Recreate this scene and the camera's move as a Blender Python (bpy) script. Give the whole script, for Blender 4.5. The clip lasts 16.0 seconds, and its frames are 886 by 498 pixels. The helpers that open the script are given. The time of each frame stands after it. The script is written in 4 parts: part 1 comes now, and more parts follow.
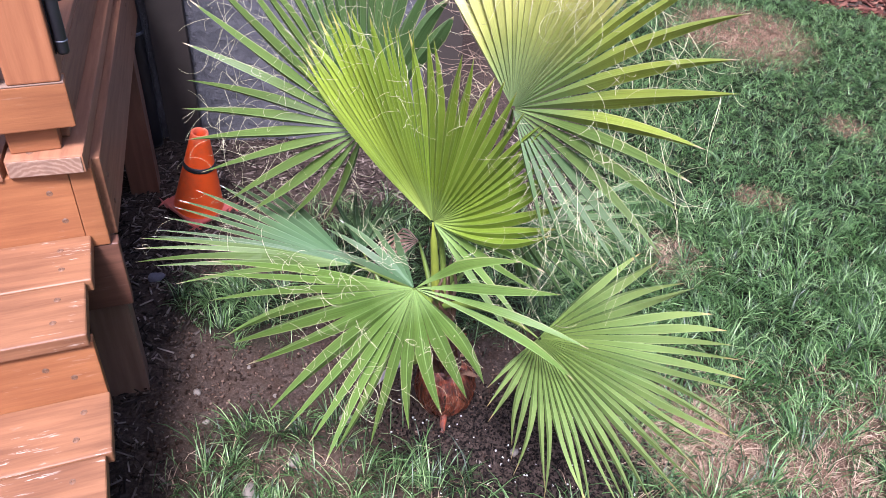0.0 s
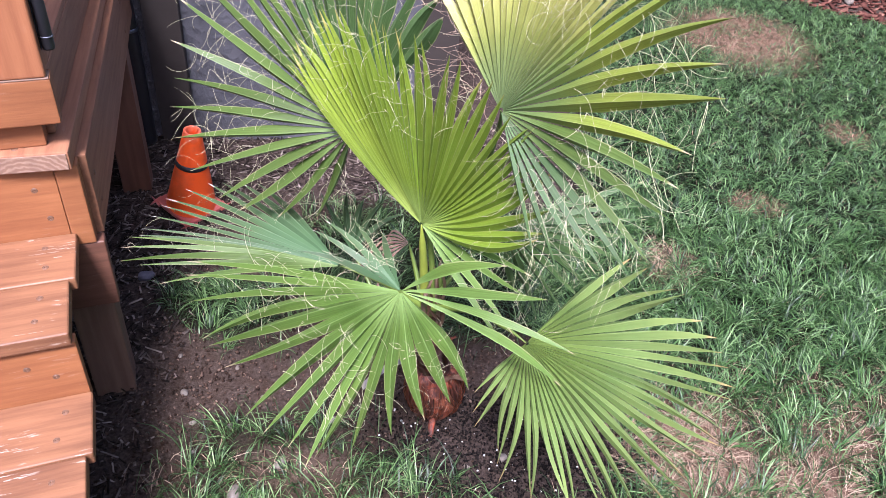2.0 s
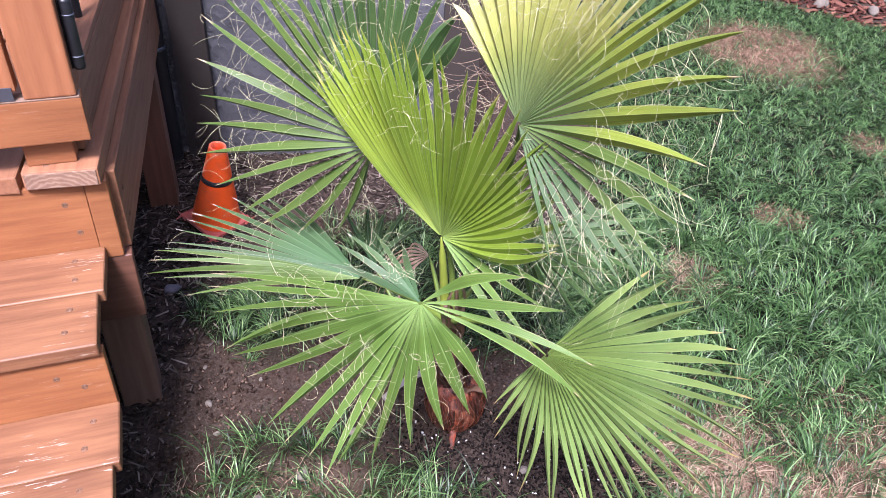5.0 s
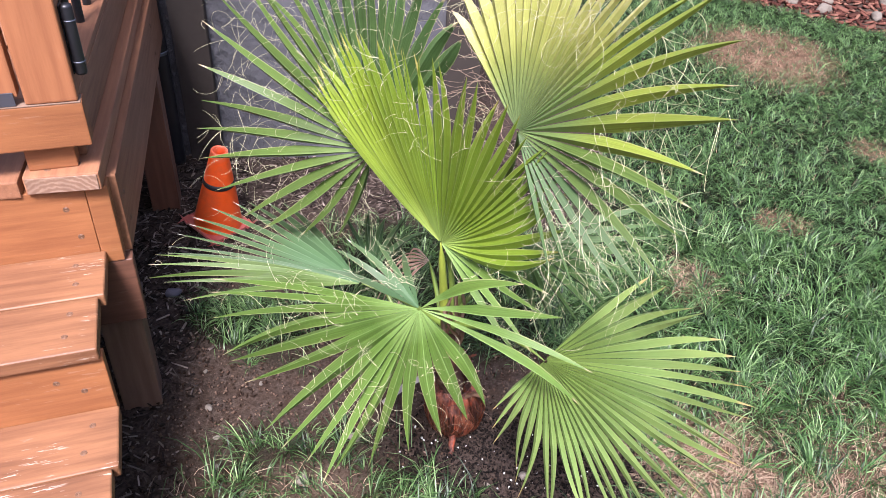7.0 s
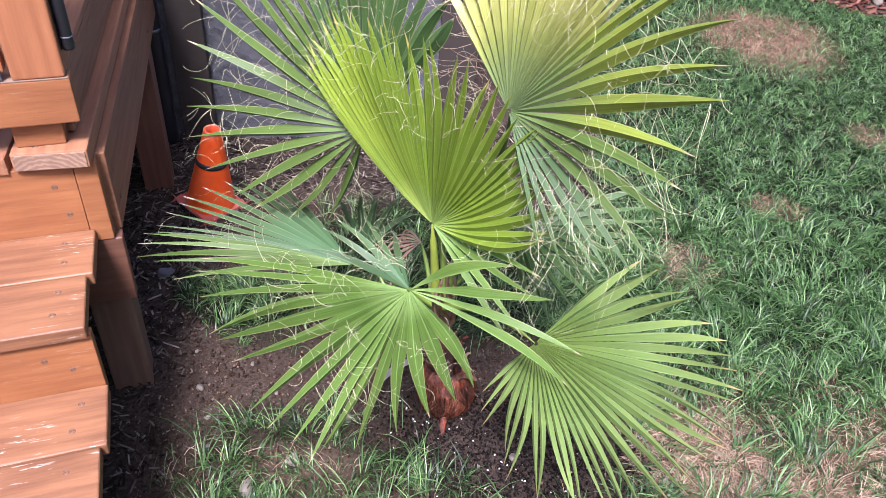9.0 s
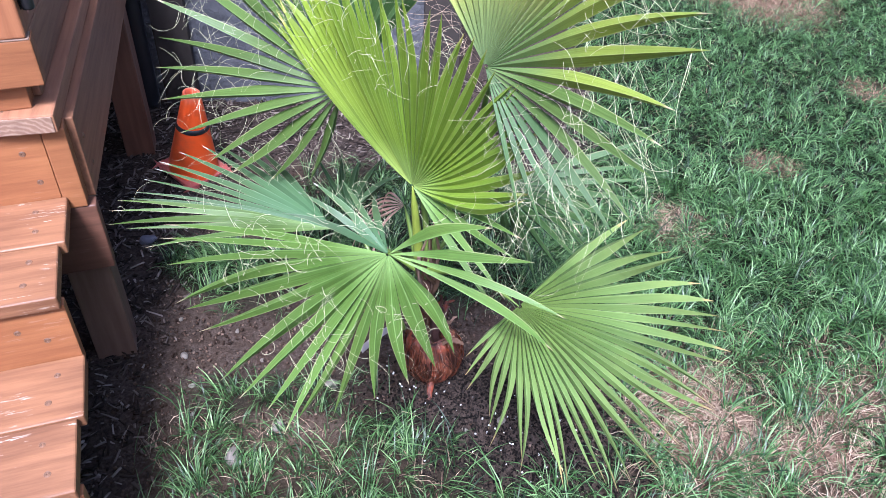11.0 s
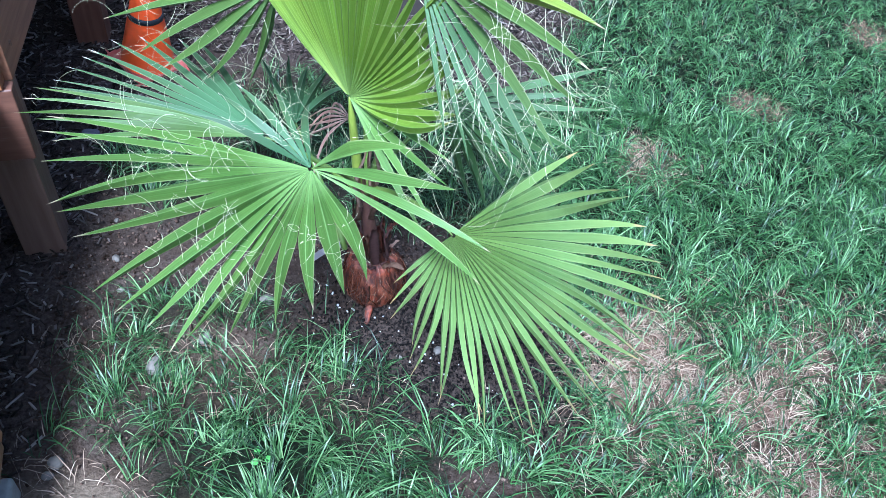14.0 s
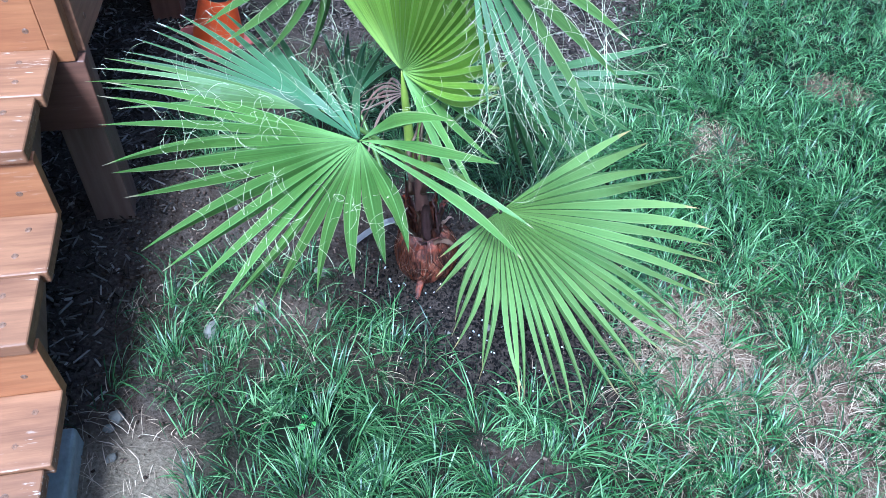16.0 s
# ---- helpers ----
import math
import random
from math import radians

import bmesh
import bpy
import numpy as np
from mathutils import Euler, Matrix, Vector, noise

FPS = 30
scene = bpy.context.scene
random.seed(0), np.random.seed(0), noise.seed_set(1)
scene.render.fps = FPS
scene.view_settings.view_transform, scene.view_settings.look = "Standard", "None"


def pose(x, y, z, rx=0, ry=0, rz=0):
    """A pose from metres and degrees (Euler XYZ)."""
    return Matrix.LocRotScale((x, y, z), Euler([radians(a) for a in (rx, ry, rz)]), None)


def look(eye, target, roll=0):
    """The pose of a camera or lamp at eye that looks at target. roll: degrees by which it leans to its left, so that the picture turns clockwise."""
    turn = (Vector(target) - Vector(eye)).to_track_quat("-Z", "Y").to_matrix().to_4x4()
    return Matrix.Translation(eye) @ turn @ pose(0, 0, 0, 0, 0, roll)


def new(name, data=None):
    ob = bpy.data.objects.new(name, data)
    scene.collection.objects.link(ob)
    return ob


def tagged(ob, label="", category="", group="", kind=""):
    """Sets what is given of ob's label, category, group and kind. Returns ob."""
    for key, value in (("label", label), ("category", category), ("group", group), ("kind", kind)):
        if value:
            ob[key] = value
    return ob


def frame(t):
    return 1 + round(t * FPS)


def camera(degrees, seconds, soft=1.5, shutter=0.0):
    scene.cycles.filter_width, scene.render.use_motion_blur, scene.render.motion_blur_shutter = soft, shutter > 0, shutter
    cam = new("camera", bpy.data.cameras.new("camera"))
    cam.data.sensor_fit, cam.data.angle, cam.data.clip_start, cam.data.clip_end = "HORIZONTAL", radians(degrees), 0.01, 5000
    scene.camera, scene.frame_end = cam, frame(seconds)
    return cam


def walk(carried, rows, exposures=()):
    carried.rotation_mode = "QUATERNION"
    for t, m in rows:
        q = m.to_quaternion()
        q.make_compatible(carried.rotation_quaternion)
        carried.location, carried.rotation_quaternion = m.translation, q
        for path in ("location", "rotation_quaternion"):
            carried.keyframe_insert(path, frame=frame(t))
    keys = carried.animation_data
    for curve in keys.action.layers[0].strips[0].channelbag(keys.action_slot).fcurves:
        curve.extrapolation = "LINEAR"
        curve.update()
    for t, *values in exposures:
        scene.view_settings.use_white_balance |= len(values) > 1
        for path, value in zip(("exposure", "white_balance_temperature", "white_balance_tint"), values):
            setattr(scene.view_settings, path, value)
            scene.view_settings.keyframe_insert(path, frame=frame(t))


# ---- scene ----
cam = camera(60.8, 16.0, soft=0.55)
PATH = [
    (0, (0.054, 0.384, 1.461), (0.016, 1.958, 0.228), 4.6),
    (0.5, (0.055, 0.407, 1.461), (0.011, 1.981, 0.228), 4.7),
    (1, (0.061, 0.414, 1.456), (0.016, 1.988, 0.223), 5.0),
    (1.5, (0.07, 0.412, 1.454), (0.028, 1.983, 0.217), 5.3),
    (2, (0.076, 0.399, 1.456), (0.037, 1.975, 0.225), 5.3),
    (2.5, (0.082, 0.403, 1.459), (0.041, 1.993, 0.246), 5.1),
    (3, (0.085, 0.404, 1.458), (0.034, 2.0, 0.252), 4.7),
    (3.5, (0.087, 0.398, 1.457), (0.023, 1.996, 0.256), 4.4),
    (4, (0.087, 0.394, 1.46), (0.007, 1.989, 0.256), 4.1),
    (4.5, (0.084, 0.388, 1.461), (-0.008, 1.98, 0.255), 4.0),
    (4.7, (0.083, 0.385, 1.462), (-0.017, 1.977, 0.256), 3.8),
    (7, (0.09, 0.387, 1.469), (-0.023, 1.984, 0.27), 3.8),
    (7.5, (0.087, 0.384, 1.466), (-0.018, 1.974, 0.257), 3.9),
    (8, (0.084, 0.381, 1.465), (-0.017, 1.964, 0.248), 4.1),
    (8.5, (0.088, 0.392, 1.46), (-0.006, 1.968, 0.233), 4.3),
    (8.7, (0.097, 0.393, 1.462), (-0.007, 1.966, 0.231), 4.5),
    (10.8, (0.115, 0.412, 1.447), (0.039, 1.939, 0.157), 4.2),
    (11, (0.132, 0.423, 1.442), (0.046, 1.932, 0.133), 3.9),
    (11.5, (0.131, 0.442, 1.435), (0.048, 1.923, 0.094), 3.7),
    (12, (0.081, 0.453, 1.428), (0.011, 1.912, 0.063), 3.7),
    (12.5, (0.013, 0.453, 1.42), (-0.024, 1.89, 0.029), 4.6),
    (13, (0.008, 0.461, 1.412), (0.006, 1.866, -0.011), 6.8),
    (13.5, (0.095, 0.466, 1.406), (0.092, 1.854, -0.034), 8.6),
    (14, (0.238, 0.506, 1.395), (0.195, 1.873, -0.065), 9.4),
    (14.5, (0.262, 0.509, 1.404), (0.158, 1.867, -0.06), 8.8),
    (15, (0.264, 0.508, 1.399), (0.104, 1.847, -0.078), 7.6),
    (15.5, (0.279, 0.505, 1.397), (0.08, 1.823, -0.094), 6.4),
    (16, (0.282, 0.5, 1.391), (0.066, 1.801, -0.113), 5.7),
]
EXPOSURES = [(0.0, 3.22, 5560, 28.0), (4.7, 3.22, 5600, 28.0), (7.0, 3.22, 5880, 23.0), (8.7, 3.22, 5680, 25.0), (11.0, 3.27, 5100, 20.0), (11.5, 3.27, 4450, 9.5), (12.0, 3.26, 4130, 3.0), (13.0, 3.29, 4100, 1.0), (13.5, 3.34, 4200, 1.0), (14.0, 3.36, 4450, 6.0), (15.0, 3.31, 4340, 5.0), (16.0, 3.31, 4180, 1.0)]
walk(cam, [(t, look(eye, target, roll)) for t, eye, target, roll in PATH], EXPOSURES)

# ---------------------------------------------------------------- light
world = bpy.data.worlds.new("sky")
scene.world = world
world.use_nodes = True
wn = world.node_tree
sky = wn.nodes.new("ShaderNodeTexSky")
sky.sky_type, sky.sun_disc = "NISHITA", False
SUN_FROM = Vector((0.0, -0.54, 0.82)).normalized()
sky.sun_elevation = math.asin(SUN_FROM.z)
sky.sun_rotation = math.atan2(SUN_FROM.x, SUN_FROM.y)
sky.air_density, sky.dust_density = 1.0, 3.0
wn.links.new(sky.outputs[0], wn.nodes["Background"].inputs[0])
wn.nodes["Background"].inputs[1].default_value = 0.034
sun = new("sun", bpy.data.lights.new("sun", "SUN"))
sun.data.energy, sun.data.angle, sun.data.color = 1.1, radians(14.0), (1.0, 0.96, 0.90)
sun.matrix_world = look(SUN_FROM * 20, (0, 0, 0))

# ---------------------------------------------------------------- helpers
rng = np.random.default_rng(7)


def part(name, bm, material, parent=None, label="", matrix=None, smooth=False):
    """Link a bmesh as one mesh object, under a thing or a part."""
    me = bpy.data.meshes.new(name)
    bm.to_mesh(me)
    bm.free()
    if smooth:
        for p in me.polygons:
            p.use_smooth = True
    me.materials.append(material)
    ob = new(name, me)
    if parent is not None:
        ob.parent = parent
    if matrix is not None:
        ob.matrix_basis = matrix
    if label:
        tagged(ob, label)
    return ob


def empty(name, matrix=None):
    ob = new(name)
    ob.empty_display_size = 0.05
    if matrix is not None:
        ob.matrix_basis = matrix
    return ob


def box_bm(x0, x1, y0, y1, z0, z1, bevel=0.003, seg=2):
    bm = bmesh.new()
    bmesh.ops.create_cube(bm, size=1.0)
    for v in bm.verts:
        v.co = Vector(((x0 + x1) / 2 + v.co.x * (x1 - x0), (y0 + y1) / 2 + v.co.y * (y1 - y0), (z0 + z1) / 2 + v.co.z * (z1 - z0)))
    if bevel:
        bmesh.ops.bevel(bm, geom=bm.edges[:], offset=bevel, segments=seg, profile=0.6, affect="EDGES")
    return bm


def lathe_bm(profile, steps=40, cap=True):
    """Rings of (radius, z) from bottom to top."""
    bm = bmesh.new()
    rings = []
    for r, z in profile:
        rings.append([bm.verts.new((r * math.cos(2 * math.pi * k / steps), r * math.sin(2 * math.pi * k / steps), z)) for k in range(steps)])
    for a, b in zip(rings, rings[1:]):
        for k in range(steps):
            bm.faces.new((a[k], a[(k + 1) % steps], b[(k + 1) % steps], b[k]))
    if cap:
        bm.faces.new(rings[0][::-1])
        bm.faces.new(rings[-1])
    return bm


def tube_into(bm, pts, radii, sides=6):
    """A tube along pts."""
    rings, last = [], None
    for i, p in enumerate(pts):
        d = (pts[min(i + 1, len(pts) - 1)] - pts[max(i - 1, 0)]).normalized()
        side = d.cross(Vector((0.31, 0.27, 0.91))).normalized() if last is None else (last - d * last.dot(d)).normalized()
        last = side
        up = d.cross(side)
        r = radii[i] if not isinstance(radii, float) else radii
        rings.append([bm.verts.new(p + (side * math.cos(a) + up * math.sin(a)) * r) for a in (2 * math.pi * k / sides for k in range(sides))])
    for a, b in zip(rings, rings[1:]):
        for k in range(sides):
            bm.faces.new((a[k], a[(k + 1) % sides], b[(k + 1) % sides], b[k]))
    bm.faces.new(rings[0][::-1])
    bm.faces.new(rings[-1])


def fast_mesh(name, verts, sizes, loops, material, smooth=False):
    """One mesh object from numpy arrays."""
    me = bpy.data.meshes.new(name)
    me.vertices.add(len(verts))
    me.vertices.foreach_set("co", np.asarray(verts, dtype=np.float32).ravel())
    me.loops.add(len(loops))
    me.loops.foreach_set("vertex_index", np.asarray(loops, dtype=np.int32))
    me.polygons.add(len(sizes))
    starts = np.concatenate([[0], np.cumsum(sizes)[:-1]]).astype(np.int32)
    me.polygons.foreach_set("loop_start", starts)
    me.update(calc_edges=True)
    me.validate()
    if smooth:
        me.polygons.foreach_set("use_smooth", np.ones(len(sizes), dtype=bool))
    me.materials.append(material)
    return new(name, me)


# ---------------------------------------------------------------- materials
class Nodes:
    """A short way to write a node material."""

    def __init__(self, name):
        self.mat = bpy.data.materials.new(name)
        self.mat.use_nodes = True
        self.t = self.mat.node_tree
        self.bsdf = self.t.nodes["Principled BSDF"]
        self.out = self.t.nodes["Material Output"]

    def add(self, kind, **sockets):
        n = self.t.nodes.new(kind)
        for k, v in sockets.items():
            self.put(n, k.replace("_", " "), v)
        return n

    def put(self, n, key, v):
        s = n.inputs[int(key)] if key.isdigit() else n.inputs[key]
        if hasattr(v, "is_output"):
            self.t.links.new(v, s)
        elif isinstance(v, tuple) and len(v) == 3 and s.type == "RGBA":
            s.default_value = (*v, 1)
        else:
            s.default_value = v

    def math(self, op, a, b=0.0):
        n = self.t.nodes.new("ShaderNodeMath")
        n.operation = op
        self.put(n, "0", a)
        self.put(n, "1", b)
        return n.outputs[0]

    def coords(self, scale=(1, 1, 1), kind="Object"):
        c = self.t.nodes.new("ShaderNodeTexCoord")
        m = self.add("ShaderNodeMapping", Vector=c.outputs[kind], Scale=scale)
        return m.outputs[0]

    def noise(self, vec, scale, detail=4.0, rough=0.55, out=0):
        return self.add("ShaderNodeTexNoise", Vector=vec, Scale=scale, Detail=detail, Roughness=rough).outputs[out]

    def ramp(self, fac, *stops):
        n = self.add("ShaderNodeValToRGB", Fac=fac)
        e = n.color_ramp.elements
        while len(e) < len(stops):
            e.new(0.5)
        for k, (p, c) in zip(e, stops):
            k.position = p
            k.color = (*c, 1) if isinstance(c, tuple) else (c, c, c, 1)
        return n.outputs[0]

    def mix(self, fac, a, b, blend="MIX"):
        n = self.t.nodes.new("ShaderNodeMix")
        n.data_type, n.blend_type = "RGBA", blend
        self.put(n, "0", fac)
        for key, v in ((6, a), (7, b)):
            if hasattr(v, "is_output"):
                self.t.links.new(v, n.inputs[key])
            else:
                n.inputs[key].default_value = (*v, 1)
        return n.outputs[2]

    def bump(self, height, strength=0.3, distance=0.002):
        return self.add("ShaderNodeBump", Height=height, Strength=strength, Distance=distance).outputs[0]

    def rand(self):
        return self.t.nodes.new("ShaderNodeObjectInfo").outputs["Random"]

    def island(self):
        return self.t.nodes.new("ShaderNodeNewGeometry").outputs["Random Per Island"]

    def done(self, colour, rough=0.6, normal=None, **more):
        self.put(self.bsdf, "Base Color", colour)
        self.put(self.bsdf, "Roughness", rough)
        if normal is not None:
            self.put(self.bsdf, "Normal", normal)
        for k, v in more.items():
            self.put(self.bsdf, k.replace("_", " "), v)
        return self.mat


def wood(name, light, dark, wear=0.0, axis=0, rough=0.55):
    """Stained boards: grain along one axis, darker late wood, knots, flaked stain."""
    n = Nodes(name)
    sc = [14.0, 14.0, 14.0]
    sc[axis] = 1.1
    v = n.coords(tuple(sc))
    shift = n.add("ShaderNodeVectorMath", **{"0": v, "1": (0, 0, 0)})
    shift.operation = "ADD"
    r = n.add("ShaderNodeCombineXYZ", X=n.math("MULTIPLY", n.rand(), 31.0), Y=n.math("MULTIPLY", n.rand(), 17.0), Z=n.math("MULTIPLY", n.rand(), 23.0))
    n.t.links.new(r.outputs[0], shift.inputs[1])
    v = shift.outputs[0]
    warp = n.noise(v, 0.7, 2.0)
    grain = n.noise(v, 4.0, 6.0, 0.65)
    rings = n.add("ShaderNodeTexWave", Vector=v, Scale=0.9, Distortion=5.0, Detail=3.0, Detail_Scale=0.7).outputs["Fac"]
    g = n.math("ADD", n.math("MULTIPLY", grain, 0.90), n.math("MULTIPLY", rings, 0.10))
    col = n.ramp(g, (0.34, dark), (0.66, light))
    col = n.mix(n.math("MULTIPLY", warp, 0.5), col, tuple(c * 0.8 for c in dark))
    val = n.add("ShaderNodeHueSaturation", Color=col, Value=n.math("ADD", 0.9, n.math("MULTIPLY", n.rand(), 0.2)))
    col = val.outputs[0]
    if wear:
        s2 = [150.0, 150.0, 150.0]
        s2[axis] = 17.0
        flake = n.noise(n.coords(tuple(s2)), 1.0, 5.0, 0.6)
        where = n.noise(n.coords(), 9.0, 3.0)
        f = n.math("MULTIPLY", n.ramp(flake, (0.60, 0.0), (0.63, 1.0)), n.ramp(where, (0.52, 0.0), (0.64, 1.0)))
        col = n.mix(n.math("MULTIPLY", f, wear), col, (0.58, 0.48, 0.40))
    return n.done(col, n.ramp(g, (0.0, rough + 0.12), (1.0, rough - 0.1)), n.bump(g, 0.5, 0.002))


M_TREAD = wood("tread_wood", (0.295, 0.135, 0.062), (0.140, 0.057, 0.025), wear=0.8)
M_RISER = wood("riser_wood", (0.38, 0.150, 0.055), (0.24, 0.086, 0.030), wear=0.12)
M_DECKY = wood("deck_wood_lengthwise", (0.37, 0.170, 0.086), (0.22, 0.094, 0.047), wear=0.15, axis=1)
# Deck wood toned down; shade on the side faces is put in.
M_FASCIA_SHADED = wood("fascia_wood_shaded", (0.31, 0.142, 0.070), (0.185, 0.080, 0.040), wear=0.05, axis=1)
M_POSTZ = wood("post_wood", (0.37, 0.148, 0.062), (0.26, 0.096, 0.038), wear=0.03, axis=2)
# Darkened stain: the shade under the tread is put into the header's colour.
M_HEADER_SHADED = wood("header_wood_shaded", (0.20, 0.088, 0.052), (0.11, 0.046, 0.027), wear=0.10)
# The dimness below the deck is put into this post's colour.
M_DECKPOST_SHADED = wood("deck_post_wood_shaded", (0.19, 0.085, 0.048), (0.11, 0.047, 0.027), axis=2)
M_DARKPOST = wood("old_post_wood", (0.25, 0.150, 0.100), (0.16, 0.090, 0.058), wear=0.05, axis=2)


def end_grain():
    n = Nodes("end_grain")
    v = n.add("ShaderNodeVectorMath", **{"0": n.coords(), "1": (0.05, 0.0, -0.62)}).outputs[0]
    wave = n.add("ShaderNodeTexWave", Vector=v, Scale=34.0, Distortion=3.5, Detail=4.0, Detail_Scale=3.0)
    wave.wave_type, wave.rings_direction = "RINGS", "Y"
    ring = wave.outputs["Fac"]
    col = n.ramp(ring, (0.2, (0.27, 0.150, 0.090)), (0.6, (0.345, 0.205, 0.130)), (0.95, (0.42, 0.28, 0.19)))
    col = n.mix(n.noise(v, 40.0), col, (0.16, 0.09, 0.06))
    return n.done(col, 0.8, n.bump(ring, 0.15, 0.001))


M_END = end_grain()


def plain(name, colour, rough=0.5, vary=0.15, scale=30.0, bump=0.1, dist=0.001, **more):
    n = Nodes(name)
    v = n.coords()
    a = n.noise(v, scale, 5.0)
    b = n.noise(v, scale * 0.15, 3.0)
    m = n.math("ADD", n.math("MULTIPLY", a, 0.5), n.math("MULTIPLY", b, 0.5))
    col = n.ramp(m, (0.25, tuple(c * (1 - vary) for c in colour)), (0.75, tuple(min(1, c * (1 + vary)) for c in colour)))
    return n.done(col, n.ramp(b, (0.2, max(0.02, rough - 0.1)), (0.8, min(1, rough + 0.1))), n.bump(a, bump, dist), **more)


M_SCREW = plain("screw_steel", (0.15, 0.076, 0.042), 0.6, 0.7, 420.0, Metallic=0.1)
M_BLACK = plain("black_powder_coat", (0.012, 0.012, 0.014), 0.42, bump=0.2)
M_METAL = plain("galvanised_plate", (0.16, 0.17, 0.20), 0.5, Metallic=0.9)
M_TRIM = plain("brown_trim_paint", (0.040, 0.032, 0.027), 0.75, Specular_IOR_Level=0.25)
M_CONCRETE = plain("concrete", (0.27, 0.255, 0.225), 0.95, 0.4, 60.0, 0.8, 0.004)
M_BAND = plain("black_rubber_band", (0.02, 0.02, 0.024), 0.6)
M_CAULK = plain("dull_sealant", (0.20, 0.13, 0.09), 0.7, 0.3, 90.0)
M_STRAP = plain("pale_plastic_strap", (0.40, 0.36, 0.35), 0.5, 0.1)


def stucco():
    n = Nodes("grey_stucco")
    v = n.coords()
    big = n.noise(v, 9.0, 3.0)
    fine = n.noise(v, 45.0, 6.0, 0.7)
    lump = n.add("ShaderNodeTexVoronoi", Vector=v, Scale=28.0).outputs["Distance"]
    h = n.math("ADD", n.math("MULTIPLY", lump, 0.5), n.math("MULTIPLY", fine, 0.7))
    col = n.ramp(big, (0.3, (0.086, 0.085, 0.093)), (0.7, (0.115, 0.113, 0.120)))
    col = n.mix(n.math("MULTIPLY", fine, 0.3), col, (0.07, 0.069, 0.075))
    return n.done(col, 0.9, n.bump(h, 1.0, 0.012), Specular_IOR_Level=0.2)


M_STUCCO = stucco()


def cone_orange(name, colour, dirt):
    n = Nodes(name)
    v = n.coords()
    d = n.noise(v, 14.0, 6.0, 0.65)
    fade = n.noise(v, 5.0, 2.0)
    col = n.ramp(fade, (0.3, colour), (0.8, tuple(min(1.0, c * 1.15 + 0.02) for c in colour)))
    col = n.mix(n.ramp(d, (0.5, 0.0), (0.75, dirt)), col, (0.20, 0.09, 0.06))
    high = n.add("ShaderNodeSeparateXYZ", Vector=v).outputs[2]
    scuff = n.ramp(n.math("ADD", high, n.math("MULTIPLY", d, 0.06)), (0.300, 0.0), (0.345, 0.7))
    col = n.mix(scuff, col, (0.50, 0.27, 0.20))
    return n.done(col, 0.45, n.bump(d, 0.1, 0.001))


M_ORANGE = cone_orange("orange_pvc", (0.84, 0.092, 0.005), 0.35)
M_FADED = cone_orange("faded_pvc", (0.42, 0.085, 0.065), 0.9)


def leaf_material(name, blade, rib, back_glow, tip=(0.42, 0.33, 0.20), heart=None, outer=None, dead=0.955, gloss=0.22):
    """A fan segment: u runs across it, v from the hub to its tip."""
    n = Nodes(name)
    uv = n.t.nodes.new("ShaderNodeUVMap")
    sep = n.add("ShaderNodeSeparateXYZ", Vector=uv.outputs[0])
    u, along = sep.outputs[0], sep.outputs[1]
    across = n.math("ABSOLUTE", n.math("SUBTRACT", u, 0.5))
    v = n.coords()
    fine = n.add("ShaderNodeTexNoise", Vector=n.add("ShaderNodeCombineXYZ", X=n.math("MULTIPLY", u, 26.0), Y=n.math("MULTIPLY", along, 1.5), Z=n.math("MULTIPLY", n.rand(), 40.0)).outputs[0], Scale=1.0, Detail=3.0).outputs[0]
    patch = n.noise(v, 9.0, 3.0)
    dark = tuple(c * 0.42 for c in blade)
    col = n.ramp(fine, (0.3, dark), (0.7, blade))
    col = n.mix(n.math("MULTIPLY", patch, 0.45), col, tuple(c * k for c, k in zip(blade, (1.5, 1.15, 0.8))))
    col = n.mix(n.ramp(across, (0.0, 0.75), (0.055, 0.0)), col, rib)
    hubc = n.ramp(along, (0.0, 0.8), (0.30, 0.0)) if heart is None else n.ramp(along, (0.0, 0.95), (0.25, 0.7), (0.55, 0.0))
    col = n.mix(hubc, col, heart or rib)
    edge = n.math("MULTIPLY", n.ramp(across, (0.445, 0.0), (0.485, 0.40)), n.ramp(along, (0.42, 0.0), (0.6, 1.0)))
    col = n.mix(edge, col, (0.60, 0.58, 0.28))
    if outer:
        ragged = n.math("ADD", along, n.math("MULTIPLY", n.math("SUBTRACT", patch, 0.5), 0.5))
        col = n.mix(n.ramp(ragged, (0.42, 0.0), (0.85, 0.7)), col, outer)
    wob = n.math("ADD", along, n.math("MULTIPLY", n.math("SUBTRACT", n.rand(), 0.5), 0.08))
    col = n.mix(n.ramp(wob, (dead, 0.0), (dead + 0.03, 1.0)), col, tip)
    hs = n.add("ShaderNodeHueSaturation", Color=col, Value=n.math("ADD", 0.82, n.math("MULTIPLY", n.rand(), 0.36)))
    col = hs.outputs[0]
    n.done(col, 0.40, n.bump(fine, 0.45, 0.0010))
    n.put(n.bsdf, "Specular IOR Level", gloss)
    tr = n.add("ShaderNodeBsdfTranslucent", Color=n.mix(0.35, col, back_glow))
    mx = n.add("ShaderNodeMixShader", Fac=0.20)
    n.t.links.new(n.bsdf.outputs[0], mx.inputs[1])
    n.t.links.new(tr.outputs[0], mx.inputs[2])
    n.t.links.new(mx.outputs[0], n.out.inputs[0])
    return n.mat


